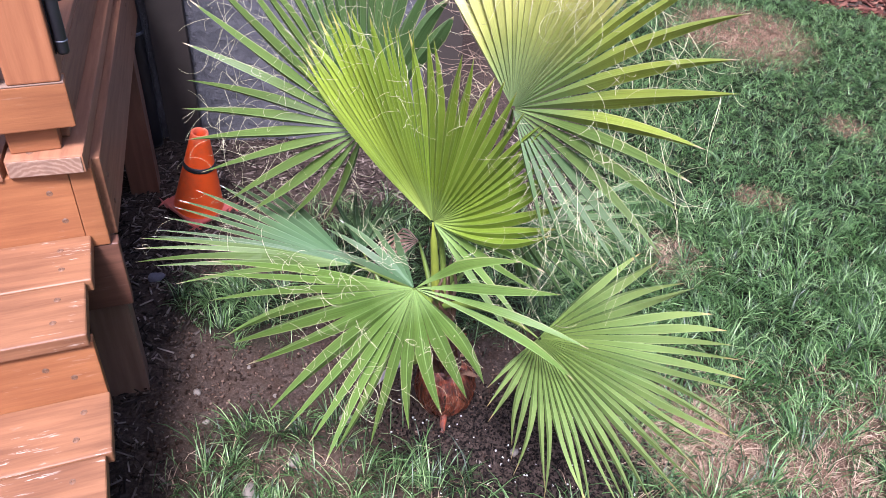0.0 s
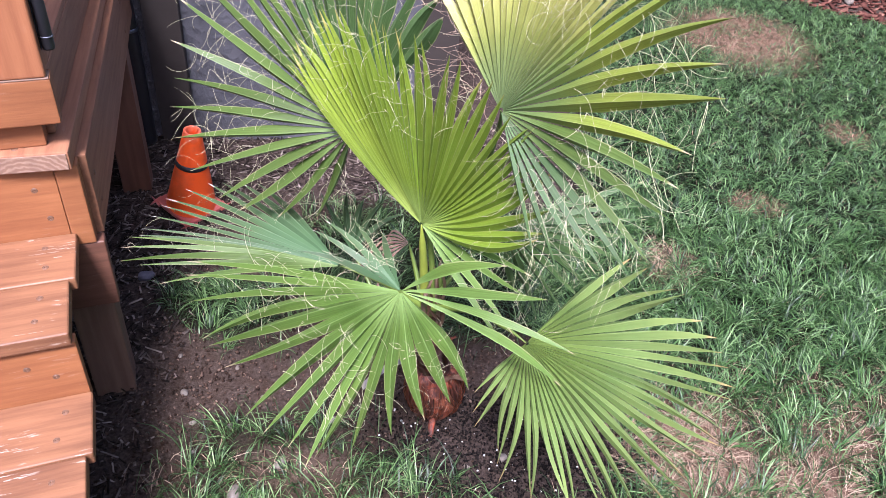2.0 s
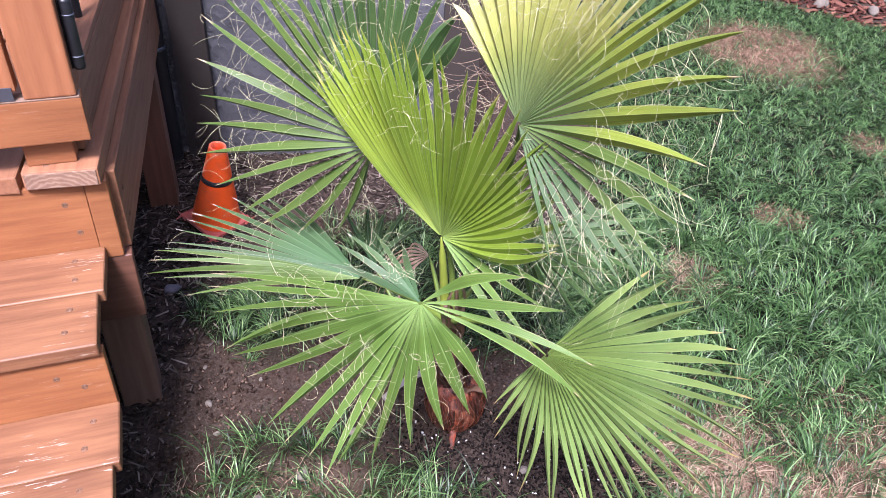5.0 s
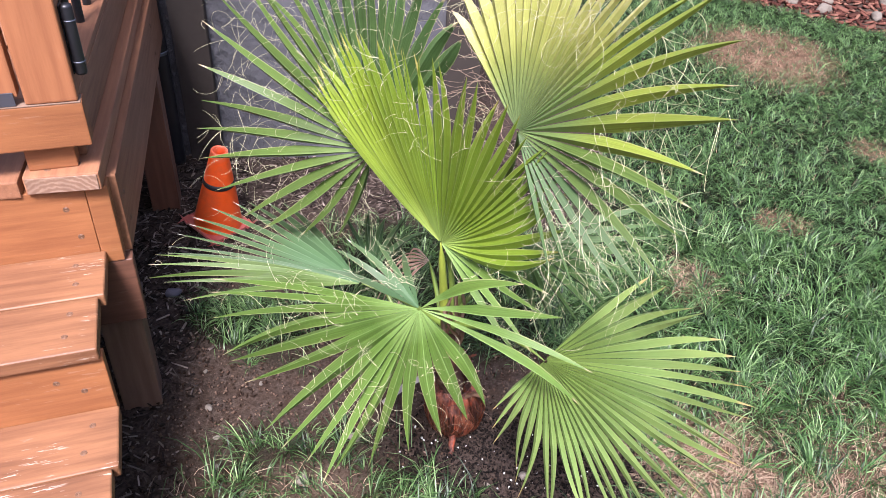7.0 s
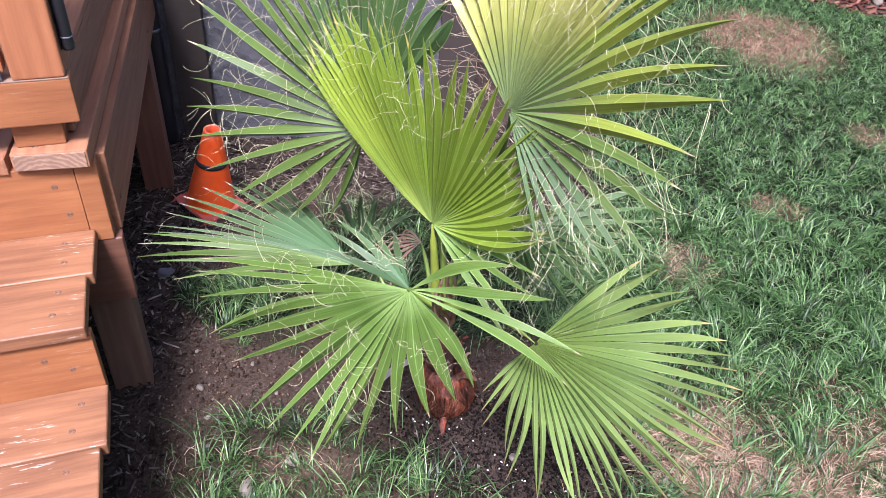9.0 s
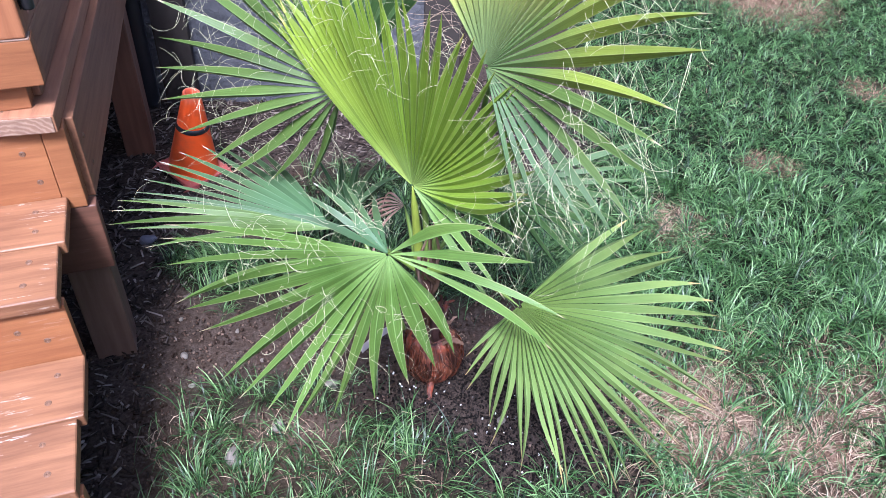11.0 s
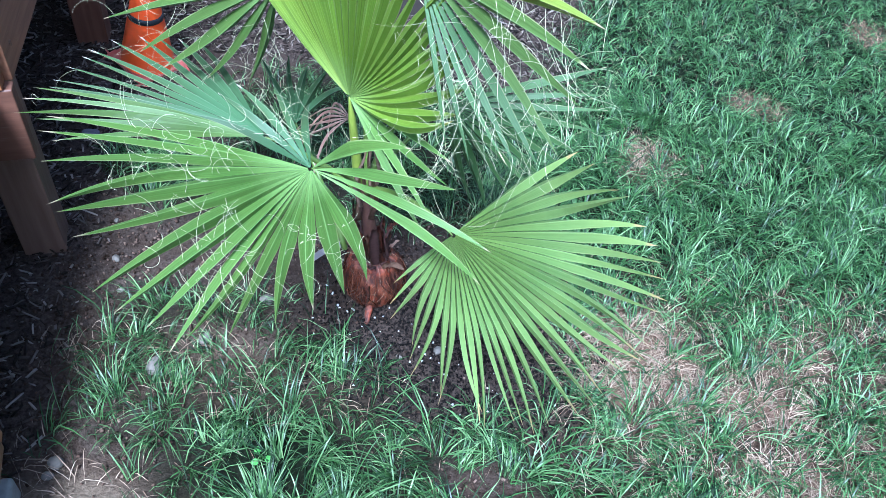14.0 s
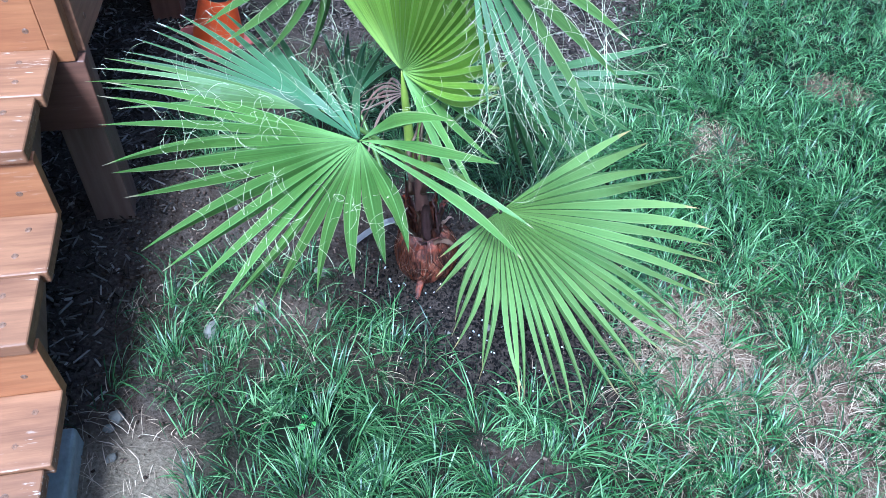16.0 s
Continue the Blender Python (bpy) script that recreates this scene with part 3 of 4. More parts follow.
def build_litter():
    x, y = scatter(34000, -1.5, 0.6, 0.75, 3.1, lambda x, y: np.clip(mulch_map(x, y), 0, 1))
    chips("bark_mulch", x, y, rng.uniform(0.0035, 0.0095, len(x)), M_CHIP, "dark shredded bark mulch beside the wooden steps", "mulch", 0.3, 6.0)
    x, y = scatter(9000, 1.2, 4.2, 3.6, 6.8, far_bed)
    chips("bark_mulch", x, y, rng.uniform(0.015, 0.045, len(x)), M_REDCHIP, "reddish bark mulch bed beyond the lawn", "mulch", 0.3, 2.4)
    x, y = scatter(170, -0.1, 0.55, 1.3, 1.75, lambda x, y: blob(x, y, 0.22, 1.53, 0.36, 0.18))
    chips("perlite", x, y, rng.uniform(0.0015, 0.0055, len(x)), M_PERLITE, "white perlite specks in dark potting soil", "perlite", 0.8, 1.2)
    x, y = scatter(15000, -0.15, 0.62, 1.25, 1.78, lambda x, y: blob(x, y, 0.28, 1.50, 0.32, 0.20))
    chips("soil_crumbs", x, y, rng.uniform(0.002, 0.0065, len(x)), M_POTSOIL, "black crumbly potting soil round the trunk", "soil", 0.6, 2.0)
    x, y = scatter(14000, -0.8, 0.6, 0.8, 2.4, lambda x, y: np.clip(1 - 1.2 * turf_map(x, y), 0, 1) * (1 - 0.95 * blob(x, y, 0.30, 1.50, 0.30, 0.18)) * (1 - 0.9 * mulch_map(x, y)) * (1 - 0.9 * blob(x, y, -0.36, 0.95, 0.17, 0.17)))
    chips("soil_crumbs", x, y, rng.uniform(0.002, 0.008, len(x)), M_CRUMB, "loose soil crumbs and grit on bare ground", "soil", 0.7, 1.3)


build_litter()

# ---------------------------------------------------------------- steps and deck
# The stair's own axes: x along the treads to their open end, y up the flight.
STAIR = Matrix(((0.908, -0.418, 0, -0.678), (0.418, 0.908, 0, 1.534), (0, 0, 1, 0), (0, 0, 0, 1)))
DECK = STAIR @ pose(0, 0, 0, 0, 0, -4.9)
FAR = -1.7


def screw(parent, x, y, z, facing="z"):
    bm = lathe_bm([(0.0060, 0.0), (0.0052, 0.0007), (0.0043, 0.0002), (0.0038, 0.0007), (0.0016, 0.0009), (0.0009, 0.0003)], 16)
    m = pose(x, y, z) if facing == "z" else pose(x, y, z, 90, 0, 0)
    return part("screw", bm, M_SCREW, parent, matrix=m)


def wobble(bm, amount, seed):
    r = random.Random(seed)
    off = Vector((r.uniform(0, 9), r.uniform(0, 9), r.uniform(0, 9)))
    for v in bm.verts:
        v.co += noise.noise_vector(v.co * 9 + off) * amount


def build_steps():
    stairs = empty("staircase", STAIR)
    tagged(stairs, "orange-brown stained wooden steps with worn treads", "stairs")
    tops = (0.513, 0.356, 0.202)
    for k, z in enumerate(tops):
        y = -0.281 * k
        for n_b, (a, b, end) in enumerate(((-0.1435, -0.0008, 0.002), (-0.291, -0.147, -0.008))):
            bm = box_bm(FAR, end - 0.003 * k, y + a, y + b, z - 0.030, z, 0.005, 3)
            wobble(bm, 0.0012, 10 * k + n_b)
            board = part("tread_board", bm, M_TREAD, stairs, "worn pinkish-brown tread board")
            for sx in (-0.055, -0.42, -0.80):
                for sy in (0.3, 0.72):
                    screw(board, sx + 0.012 * math.sin(7 * k + 3 * n_b + 9 * sy), y + a + (b - a) * sy, z)
        # the riser under this tread's nose
        low = tops[k + 1] if k + 1 < len(tops) else 0.0
        if k + 1 <= len(tops):
            bm = box_bm(FAR, -0.004 - 0.003 * k, y - 0.281, y - 0.258, max(0.0, low - 0.025), z - 0.031, 0.002)
            wobble(bm, 0.0008, 50 + k)
            riser = part("riser_board", bm, M_RISER, stairs, "orange-brown stained riser board")
            for sx in (-0.05, -0.09, -0.46):
                screw(riser, sx, y - 0.281, low + 0.05 + 0.03 * (sx < -0.06), "y")
    # the top riser and the trimmed end beside it
    bm = box_bm(FAR, -0.0078, 0.0, 0.030, 0.486, 0.662, 0.002)
    riser = part("riser_board", bm, M_RISER, stairs, "orange-brown stained riser board")
    for sx, z in ((-0.048, 0.618), (-0.035, 0.552), (-0.40, 0.61), (-0.41, 0.55)):
        screw(riser, sx, 0.0, z, "y")
    part("corner_board", box_bm(-0.007, 0.034, -0.001, 0.036, 0.481, 0.6625, 0.003), M_RISER, stairs, "short stained end board beside the top riser")
    part("header_board", box_bm(FAR, 0.048, 0.002, 0.0355, 0.312, 0.4795, 0.004, 3), M_HEADER_SHADED, stairs, "shade-toned brown cross board with a worn lower edge")
    # stringers, cut to the steps
    for x in (-0.075, -0.75):
        bm = bmesh.new()
        out = [(0.0, 0.482), (-0.255, 0.482), (-0.255, 0.325), (-0.536, 0.325), (-0.536, 0.171), (-0.817, 0.171), (-0.817, 0.012), (-0.60, 0.012), (0.0, 0.34)]
        sides = [[bm.verts.new((x + dx, yy, zz)) for yy, zz in out] for dx in (0.0, -0.038)]
        bm.faces.new(sides[0])
        bm.faces.new(sides[1][::-1])
        for i in range(len(out)):
            j = (i + 1) % len(out)
            bm.faces.new((sides[0][j], sides[0][i], sides[1][i], sides[1][j]))
        bmesh.ops.recalc_face_normals(bm, faces=bm.faces[:])
        part("stringer", bm, M_DARKPOST, stairs, "sawtooth wooden stringer")
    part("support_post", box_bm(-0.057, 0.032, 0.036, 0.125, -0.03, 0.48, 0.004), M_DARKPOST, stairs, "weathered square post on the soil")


build_steps()


def build_deck():
    deck = empty("deck", DECK)
    tagged(deck, "raised stained wooden deck with a timber rim", "deck")
    # border board with its sawn end towards the steps
    edge = part("border_board", box_bm(-0.103, 0.029, -0.018, 2.6, 0.665, 0.703, 0.004), M_DECKY, deck, "brown border board with a rough sawn end")
    bm = box_bm(-0.099, 0.025, -0.0205, -0.0175, 0.668, 0.700, 0.001)
    part("sawn_end", bm, M_END, edge, "pale sawn end grain")
    screw(edge, -0.012, 0.022, 0.703)
    screw(edge, -0.062, 0.006, 0.703)
    for k in range(14):
        x1 = -0.113 - 0.146 * k
        part("deck_board", box_bm(x1 - 0.140, x1, -0.016 + 0.004 * (k % 2), 2.6, 0.658, 0.694, 0.004), M_DECKY, deck, "pinkish-brown deck board")
    rim = part("rim_joist", box_bm(0.008, 0.046, 0.0365, 2.6, 0.481, 0.6635, 0.003), M_FASCIA_SHADED, deck, "brown rim joist with shade in its tone")
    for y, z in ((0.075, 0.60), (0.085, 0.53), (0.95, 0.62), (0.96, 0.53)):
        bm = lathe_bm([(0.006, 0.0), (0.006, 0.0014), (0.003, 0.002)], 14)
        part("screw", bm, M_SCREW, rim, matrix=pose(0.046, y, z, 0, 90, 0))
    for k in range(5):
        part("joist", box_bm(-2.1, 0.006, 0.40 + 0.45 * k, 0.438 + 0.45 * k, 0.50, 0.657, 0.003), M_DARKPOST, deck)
    part("deck_post", box_bm(-0.048, 0.041, 0.915, 1.004, -0.03, 0.4995, 0.004), M_DECKPOST_SHADED, deck, "square brown post under the deck")


build_deck()


def build_railing():
    rail = empty("railing", DECK)
    tagged(rail, "deck railing with black round metal balusters", "railing")
    part("bottom_rail", box_bm(-0.034, 0.004, 0.05, 2.6, 0.706, 0.812, 0.004), M_FASCIA_SHADED, rail, "brown bottom rail on edge")
    part("rail_cap", box_bm(-0.075, 0.003, 0.05, 2.6, 0.813, 0.830, 0.003), M_DECKY, rail, "pinkish flat board under the balusters")
    for k in range(18):
        bm = bmesh.new()
        bmesh.ops.create_cone(bm, cap_ends=True, segments=16, radius1=0.0095, radius2=0.0095, depth=0.78)
        part("baluster", bm, M_BLACK, rail, "black metal baluster", pose(-0.030, 0.20 + 0.112 * k, 0.831 + 0.39), smooth=False)
    part("top_rail", box_bm(-0.08, 0.01, 0.05, 2.6, 1.611, 1.649, 0.004), M_DECKY, rail, "brown top rail")


build_railing()


def build_gate():
    gate = empty("gate", STAIR)
    tagged(gate, "orange-stained wooden gate at the head of the steps", "gate")
    part("bottom_rail", box_bm(FAR, 0.029, -0.012, 0.030, 0.757, 0.8425, 0.003), M_RISER, gate, "orange-brown bottom rail")
    part("foot_block", box_bm(-0.092, -0.007, 0.011, 0.075, 0.7035, 0.7565, 0.003), M_RISER, gate, "small wooden foot block")
    post = part("post", box_bm(-0.061, 0.024, -0.011, 0.075, 0.8445, 1.62, 0.005, 3), M_POSTZ, gate, "square orange-brown post")
    part("caulk", box_bm(-0.40, 0.027, -0.0125, 0.02, 0.8426, 0.8444, 0.0004), M_CAULK, gate, "thin dull sealant line")
    # hinge barrel with its two rings
    bm = lathe_bm([(0.0095, 0.0), (0.0105, 0.004), (0.0105, 0.118), (0.0095, 0.122), (0.004, 0.124)], 20)
    hinge = part("hinge", bm, M_BLACK, gate, "black metal hinge barrel", pose(0.037, 0.016, 0.885), smooth=True)
    for z in (0.022, 0.095):
        part("ring", lathe_bm([(0.0112, 0.0), (0.0118, 0.0012), (0.0112, 0.0024)], 20), M_METAL, hinge, "bright metal ring", pose(0, 0, z))
    part("hinge_leaf", box_bm(-0.0125, -0.0105, -0.004, 0.034, 0.0, 0.12, 0.0005), M_BLACK, hinge)
    for k in range(10):
        x1 = -0.069 - 0.147 * k
        part("panel_board", box_bm(x1 - 0.140, x1, -0.008, 0.026, 0.860, 1.60, 0.004), M_POSTZ, gate, "orange-brown vertical board")
    part("kick_plate", box_bm(FAR + 0.1, -0.075, -0.0115, -0.0095, 0.8455, 0.870, 0.0005), M_METAL, gate, "bluish galvanised plate strip")


build_gate()


def build_paver():
    bm = box_bm(-0.30, -0.028, -0.86, -0.55, -0.02, 0.052, 0.012, 4)
    wobble(bm, 0.005, 3)
    ob = part("paving_block", bm, M_CONCRETE, None, matrix=STAIR)
    tagged(ob, "grey concrete paving block under the lowest step", "paving block")


build_paver()


# ---------------------------------------------------------------- house wall
def build_house():
    # runs square to the deck's edge
    house = pose(-0.92, 2.776, 0, 0, 0, 9.0)
    wall = part("wall_house", box_bm(-3.2, 0.90, 0.0, 0.20, -0.10, 3.0, 0), M_STUCCO, None, matrix=house)
    tagged(wall, "rough grey stucco house wall behind the palm", "wall", kind="structure")
    side = part("wall_side", box_bm(0.70, 0.90, 0.202, 5.0, -0.10, 3.0, 0), M_STUCCO, None, matrix=house)
    tagged(side, "grey stucco return wall of the house", "wall", kind="structure")
    trim = part("trim", box_bm(-0.118, 0.0, -0.032, -0.003, -0.02, 3.0, 0.003), M_TRIM, None, matrix=house)
    tagged(trim, "dark brown painted vertical trim board", "trim", kind="structure")
    corner = part("trim", box_bm(0.80, 0.93, -0.032, -0.003, -0.02, 3.0, 0.003), M_TRIM, None, matrix=house)
    tagged(corner, "brown painted corner trim board", "trim", kind="structure")
    pipe = empty("downpipe", house)
    tagged(pipe, "black round downpipe against the house wall", "pipe")
    bm = lathe_bm([(0.034, 0.0), (0.036, 0.02), (0.036, 3.0), (0.034, 3.01)], 24)
    part("tube", bm, M_BLACK, pipe, matrix=pose(-0.172, -0.046, 0.0), smooth=True)
    for z in (0.42, 1.6):
        part("bracket", lathe_bm([(0.0365, 0.0), (0.0385, 0.002), (0.0385, 0.010), (0.0365, 0.012)], 24), M_METAL, pipe, "thin metal clip", pose(-0.172, -0.046, z))


build_house()


# ---------------------------------------------------------------- cone
def build_cone():
    place = pose(-0.792, 2.335, 0.012, 4, 9.5, 0) @ pose(0, 0, 0, 0, 0, 60)
    cone = empty("traffic_cone", place)
    tagged(cone, "small faded orange traffic cone with a black band", "traffic cone")
    bm = box_bm(-0.079, 0.079, -0.079, 0.079, 0.0, 0.014, 0.005, 2)
    bmesh.ops.bevel(bm, geom=[e for e in bm.edges if abs((e.verts[0].co - e.verts[1].co).z) > 0.002], offset=0.03, segments=4, affect="EDGES")
    part("base", bm, M_FADED, cone, "faded pinkish base plate")
    prof = [(0.0765, 0.0142), (0.0755, 0.022), (0.0745, 0.028)]
    prof += [(0.0745 - (0.0745 - 0.026) * k / 10, 0.028 + 0.262 * k / 10) for k in range(1, 11)]
    prof += [(0.0255, 0.294), (0.022, 0.296), (0.019, 0.293), (0.021, 0.26), (0.03, 0.2)]
    part("body", lathe_bm(prof, 48, False), M_ORANGE, cone, "orange plastic cone body", smooth=True)
    r = lambda z: 0.0745 - (0.0745 - 0.026) * (z - 0.028) / 0.262
    part("band", lathe_bm([(r(0.172) + 0.0003, 0.172), (r(0.173) + 0.002, 0.173), (r(0.187) + 0.002, 0.187), (r(0.188) + 0.0003, 0.188)], 48, False), M_BAND, cone, "black rubber band", smooth=True)


build_cone()


# ---------------------------------------------------------------- fan palm
CROWN = Vector((0.026, 1.592, 0.36))


def smooth_row(rows, s):
    """The row at s, from 0 to 1, on a smooth line through evenly spaced rows."""
    m = len(rows) - 1
    i = min(int(s * m), m - 1)
    t = s * m - i
    at = lambda k: np.array(rows[k], dtype=float)
    a, b = at(i), at(i + 1)
    lo = at(i - 1) if i else 2 * a - b
    hi = at(i + 2) if i + 2 <= m else 2 * b - a
    return 0.5 * (2 * a + (b - lo) * t + (2 * lo - 5 * a + 4 * b - hi) * t * t + (3 * a - lo - 3 * b + hi) * t ** 3)


def fan_way(f, s):
    """The way from the hub along the blade at s, and the blade's reach."""
    turn, reach, lift = smooth_row(f["knots"], s)
    turn, lift = radians(turn), radians(lift)
    return (f["u"] * math.cos(turn) + f["v"] * math.sin(turn)) * math.cos(lift) + f["n"] * math.sin(lift), reach


def fan_point(f, r, s, reach):
    """A point of the fan: r metres from the hub along the blade at s that ends at reach."""
    p = f["hub"] + fan_way(f, s)[0] * r
    p.z -= f["droop"] * reach * (r / reach) ** f["curve"]
    return p


def leaflet(parent, f, s, wide, reach, split, fold, seed, material, taper=1.4):
    """One pleated segment, joined to its neighbours near the hub and free towards its drawn-out tip."""
    r = random.Random(seed)
    rows = 14
    loose = f["loose"]
    bend, sag, twist = r.gauss(0, 0.012 * loose), abs(r.gauss(0, f.get("sag", 0.03) * loose)), r.gauss(0, 0.25 * loose)
    verts, faces, uvs = [], [], []
    lo, hi = max(0.0, s - wide), min(1.0, s + wide)
    flat = (fan_way(f, hi)[0] - fan_way(f, lo)[0]) * (2 * wide / (hi - lo))
    spread = flat.length / 2
    side = flat.normalized()
    ray = (fan_point(f, reach, s, reach) - f["hub"]).normalized()
    face = ray.cross(side).normalized()
    if face.dot(f["n"]) < 0:
        face = -face
    for k in range(rows + 1):
        t = k / rows
        rad = reach * (0.015 + 0.985 * t)
        c = fan_point(f, rad, s, reach)
        free = max(0.0, (t - split) / (1 - split))
        w = rad * spread if free <= 0 else reach * (0.015 + 0.985 * split) * spread * (1 + 0.22 * free) * (1 - free ** taper) + 0.0006 * (1 - free)
        c = c + side * (bend * free ** 2)
        c.z -= sag * free ** 2.2
        up = (face + side * twist * free).normalized()
        out = (side - face * twist * free).normalized()
        depth = fold * w * (1 + 0.7 * free)
        verts += [c - out * w - up * (depth * 0.4), c + up * (depth * 0.6), c + out * w - up * (depth * 0.4)]
        uvs += [(0.0, t), (0.5, t), (1.0, t)]
    for k in range(rows):
        a = 3 * k
        faces += [(a, a + 1, a + 4, a + 3), (a + 1, a + 2, a + 5, a + 4)]
    me = bpy.data.meshes.new("leaflet")
    me.from_pydata([tuple(v) for v in verts], [], faces)
    layer = me.uv_layers.new(name="UVMap")
    for loop in me.loops:
        layer.data[loop.index].uv = uvs[loop.vertex_index]
    me.materials.append(material)
    ob = new("leaflet", me)
    ob.parent = parent
    return [verts[3 * k + j] for k in range(int(rows * split), rows) for j in (0, 2)]


def thread_into(bm, start, way, r, length, curl, axis=None, pull=0.9, thin=0.00030):
    """A dry thread that curls away from a leaf edge."""
    pts, p, d = [start.copy()], start.copy(), way.normalized()
    rough = Vector((r.gauss(0, 1), r.gauss(0, 1), r.gauss(0, 1))).normalized()
    axis = rough if axis is None else (axis * r.choice((-1, 1)) + rough * 0.12).normalized()
    steps = max(12, int(length / 0.0045))
    k = curl * r.choice((-1, 1)) * r.uniform(0.15, 1.2)
    for i in range(steps):
        ds = length / steps
        k += r.gauss(0, 0.06) * curl
        d = (Matrix.Rotation(k * ds * (0.4 + 1.2 * i / steps), 3, axis) @ d + Vector((0, 0, -pull * ds))).normalized()
        axis = (axis + Vector((r.gauss(0, 0.06), r.gauss(0, 0.06), r.gauss(0, 0.06)))).normalized()
        p = p + d * ds
        pts.append(p.copy())
    tube_into(bm, pts, [thin * (1 - 0.5 * i / len(pts)) for i in range(len(pts))], 3)


def frond(palm, label, hub, fans, material, threads=30, curl=38.0, base=None, lift=0.25, thick=0.0085, seed=1, reach_threads=(0.05, 0.14), lying=False, pull=14.0, via=None, gather=1.0):
    """A leaf: petiole, its fans of segments, and the loose threads."""
    hub = Vector(hub)
    r = random.Random(seed)
    base = Vector(base) if base else CROWN + Vector((r.uniform(-0.012, 0.012), r.uniform(-0.012, 0.012), r.uniform(-0.03, 0.0)))
    mid = base.lerp(hub, 0.5) + Vector((0, 0, lift * (hub - base).length * 0.5))
    mid = Vector(via) if via else mid
    pts = [base.lerp(mid, t).lerp(mid.lerp(hub, t), t) for t in (k / 14 for k in range(15))]
    bm = bmesh.new()
    tube_into(bm, pts, [thick * (1.25 - 0.7 * k / 14) * (1.0 if k < 12 else (15 - k) / 4) for k in range(15)], 8)
    stalk = part("frond", bm, M_STALK if thick > 0.0095 else M_PETIOLE, palm, label, smooth=True)
    edges = []
    for j, g in enumerate(fans):
        u = Vector(g["mid"]).normalized()
        n = Vector(g["nrm"])
        n = (n - u * n.dot(u)).normalized()
        knots = g.get("knots") or [(a, g["R"], 0.0) for a in np.linspace(*g["span"], 4)]
        f = dict(hub=hub, u=u, n=n, v=n.cross(u), knots=knots, droop=g.get("droop", 0), sag=g.get("sag", 0.03), loose=g.get("loose", 1.0), curve=g.get("curve", 2.0))
        count = g["n"]
        for i in range(count):
            pack, t = g.get("pack", 1.0), i / (count - 1)
            s = t ** pack
            way, reach = fan_way(f, s)
            reach *= 1 + r.gauss(0, 0.014)
            first, last = g.get("split", (0.5, 0.5))
            split = min(0.86, first + (last - first) * s + r.gauss(0, 0.03))
            made = next((m for to, m in g.get("looks", ()) if s <= to), g.get("material", material))
            first, last = g.get("wide", (0.5, 0.5))
            e = leaflet(stalk, f, s, (first + (last - first) * s) * pack * max(t, 0.06) ** (pack - 1) / (count - 1), reach, split, g.get("fold", 1.05), seed * 1000 + j * 100 + i, made, g.get("taper", 1.4))
            edges.append((e, way, n))
    if threads:
        bm = bmesh.new()
        for _ in range(threads):
            e, d, n = edges[int(len(edges) * r.random() ** gather)]
            j = r.randrange(max(2, int(len(e) * (0.8 if lying else 1.0))))
            start = e[j]
            side = (e[j ^ 1] - start)
            side = side.normalized() if side.length > 1e-5 else d.cross(n)
            if lying:
                toward = n if n.z > 0 else -n
                thread_into(bm, start + toward * 0.010, side * r.uniform(0.3, 1) + d * r.uniform(-0.6, 0.8) + toward * 0.22, r, r.uniform(*reach_threads), curl, toward, 0.0, 0.0003)
            else:
                thread_into(bm, start, d * r.uniform(-0.2, 1.0) - side * r.uniform(0.1, 1) + n * r.uniform(-0.5, 0.8), r, r.uniform(*reach_threads), curl, None, pull * r.uniform(0.3, 1.5))
        tagged(part("thread", bm, M_THREAD, stalk, "curling cream threads"), kind="stuff")
    return stalk


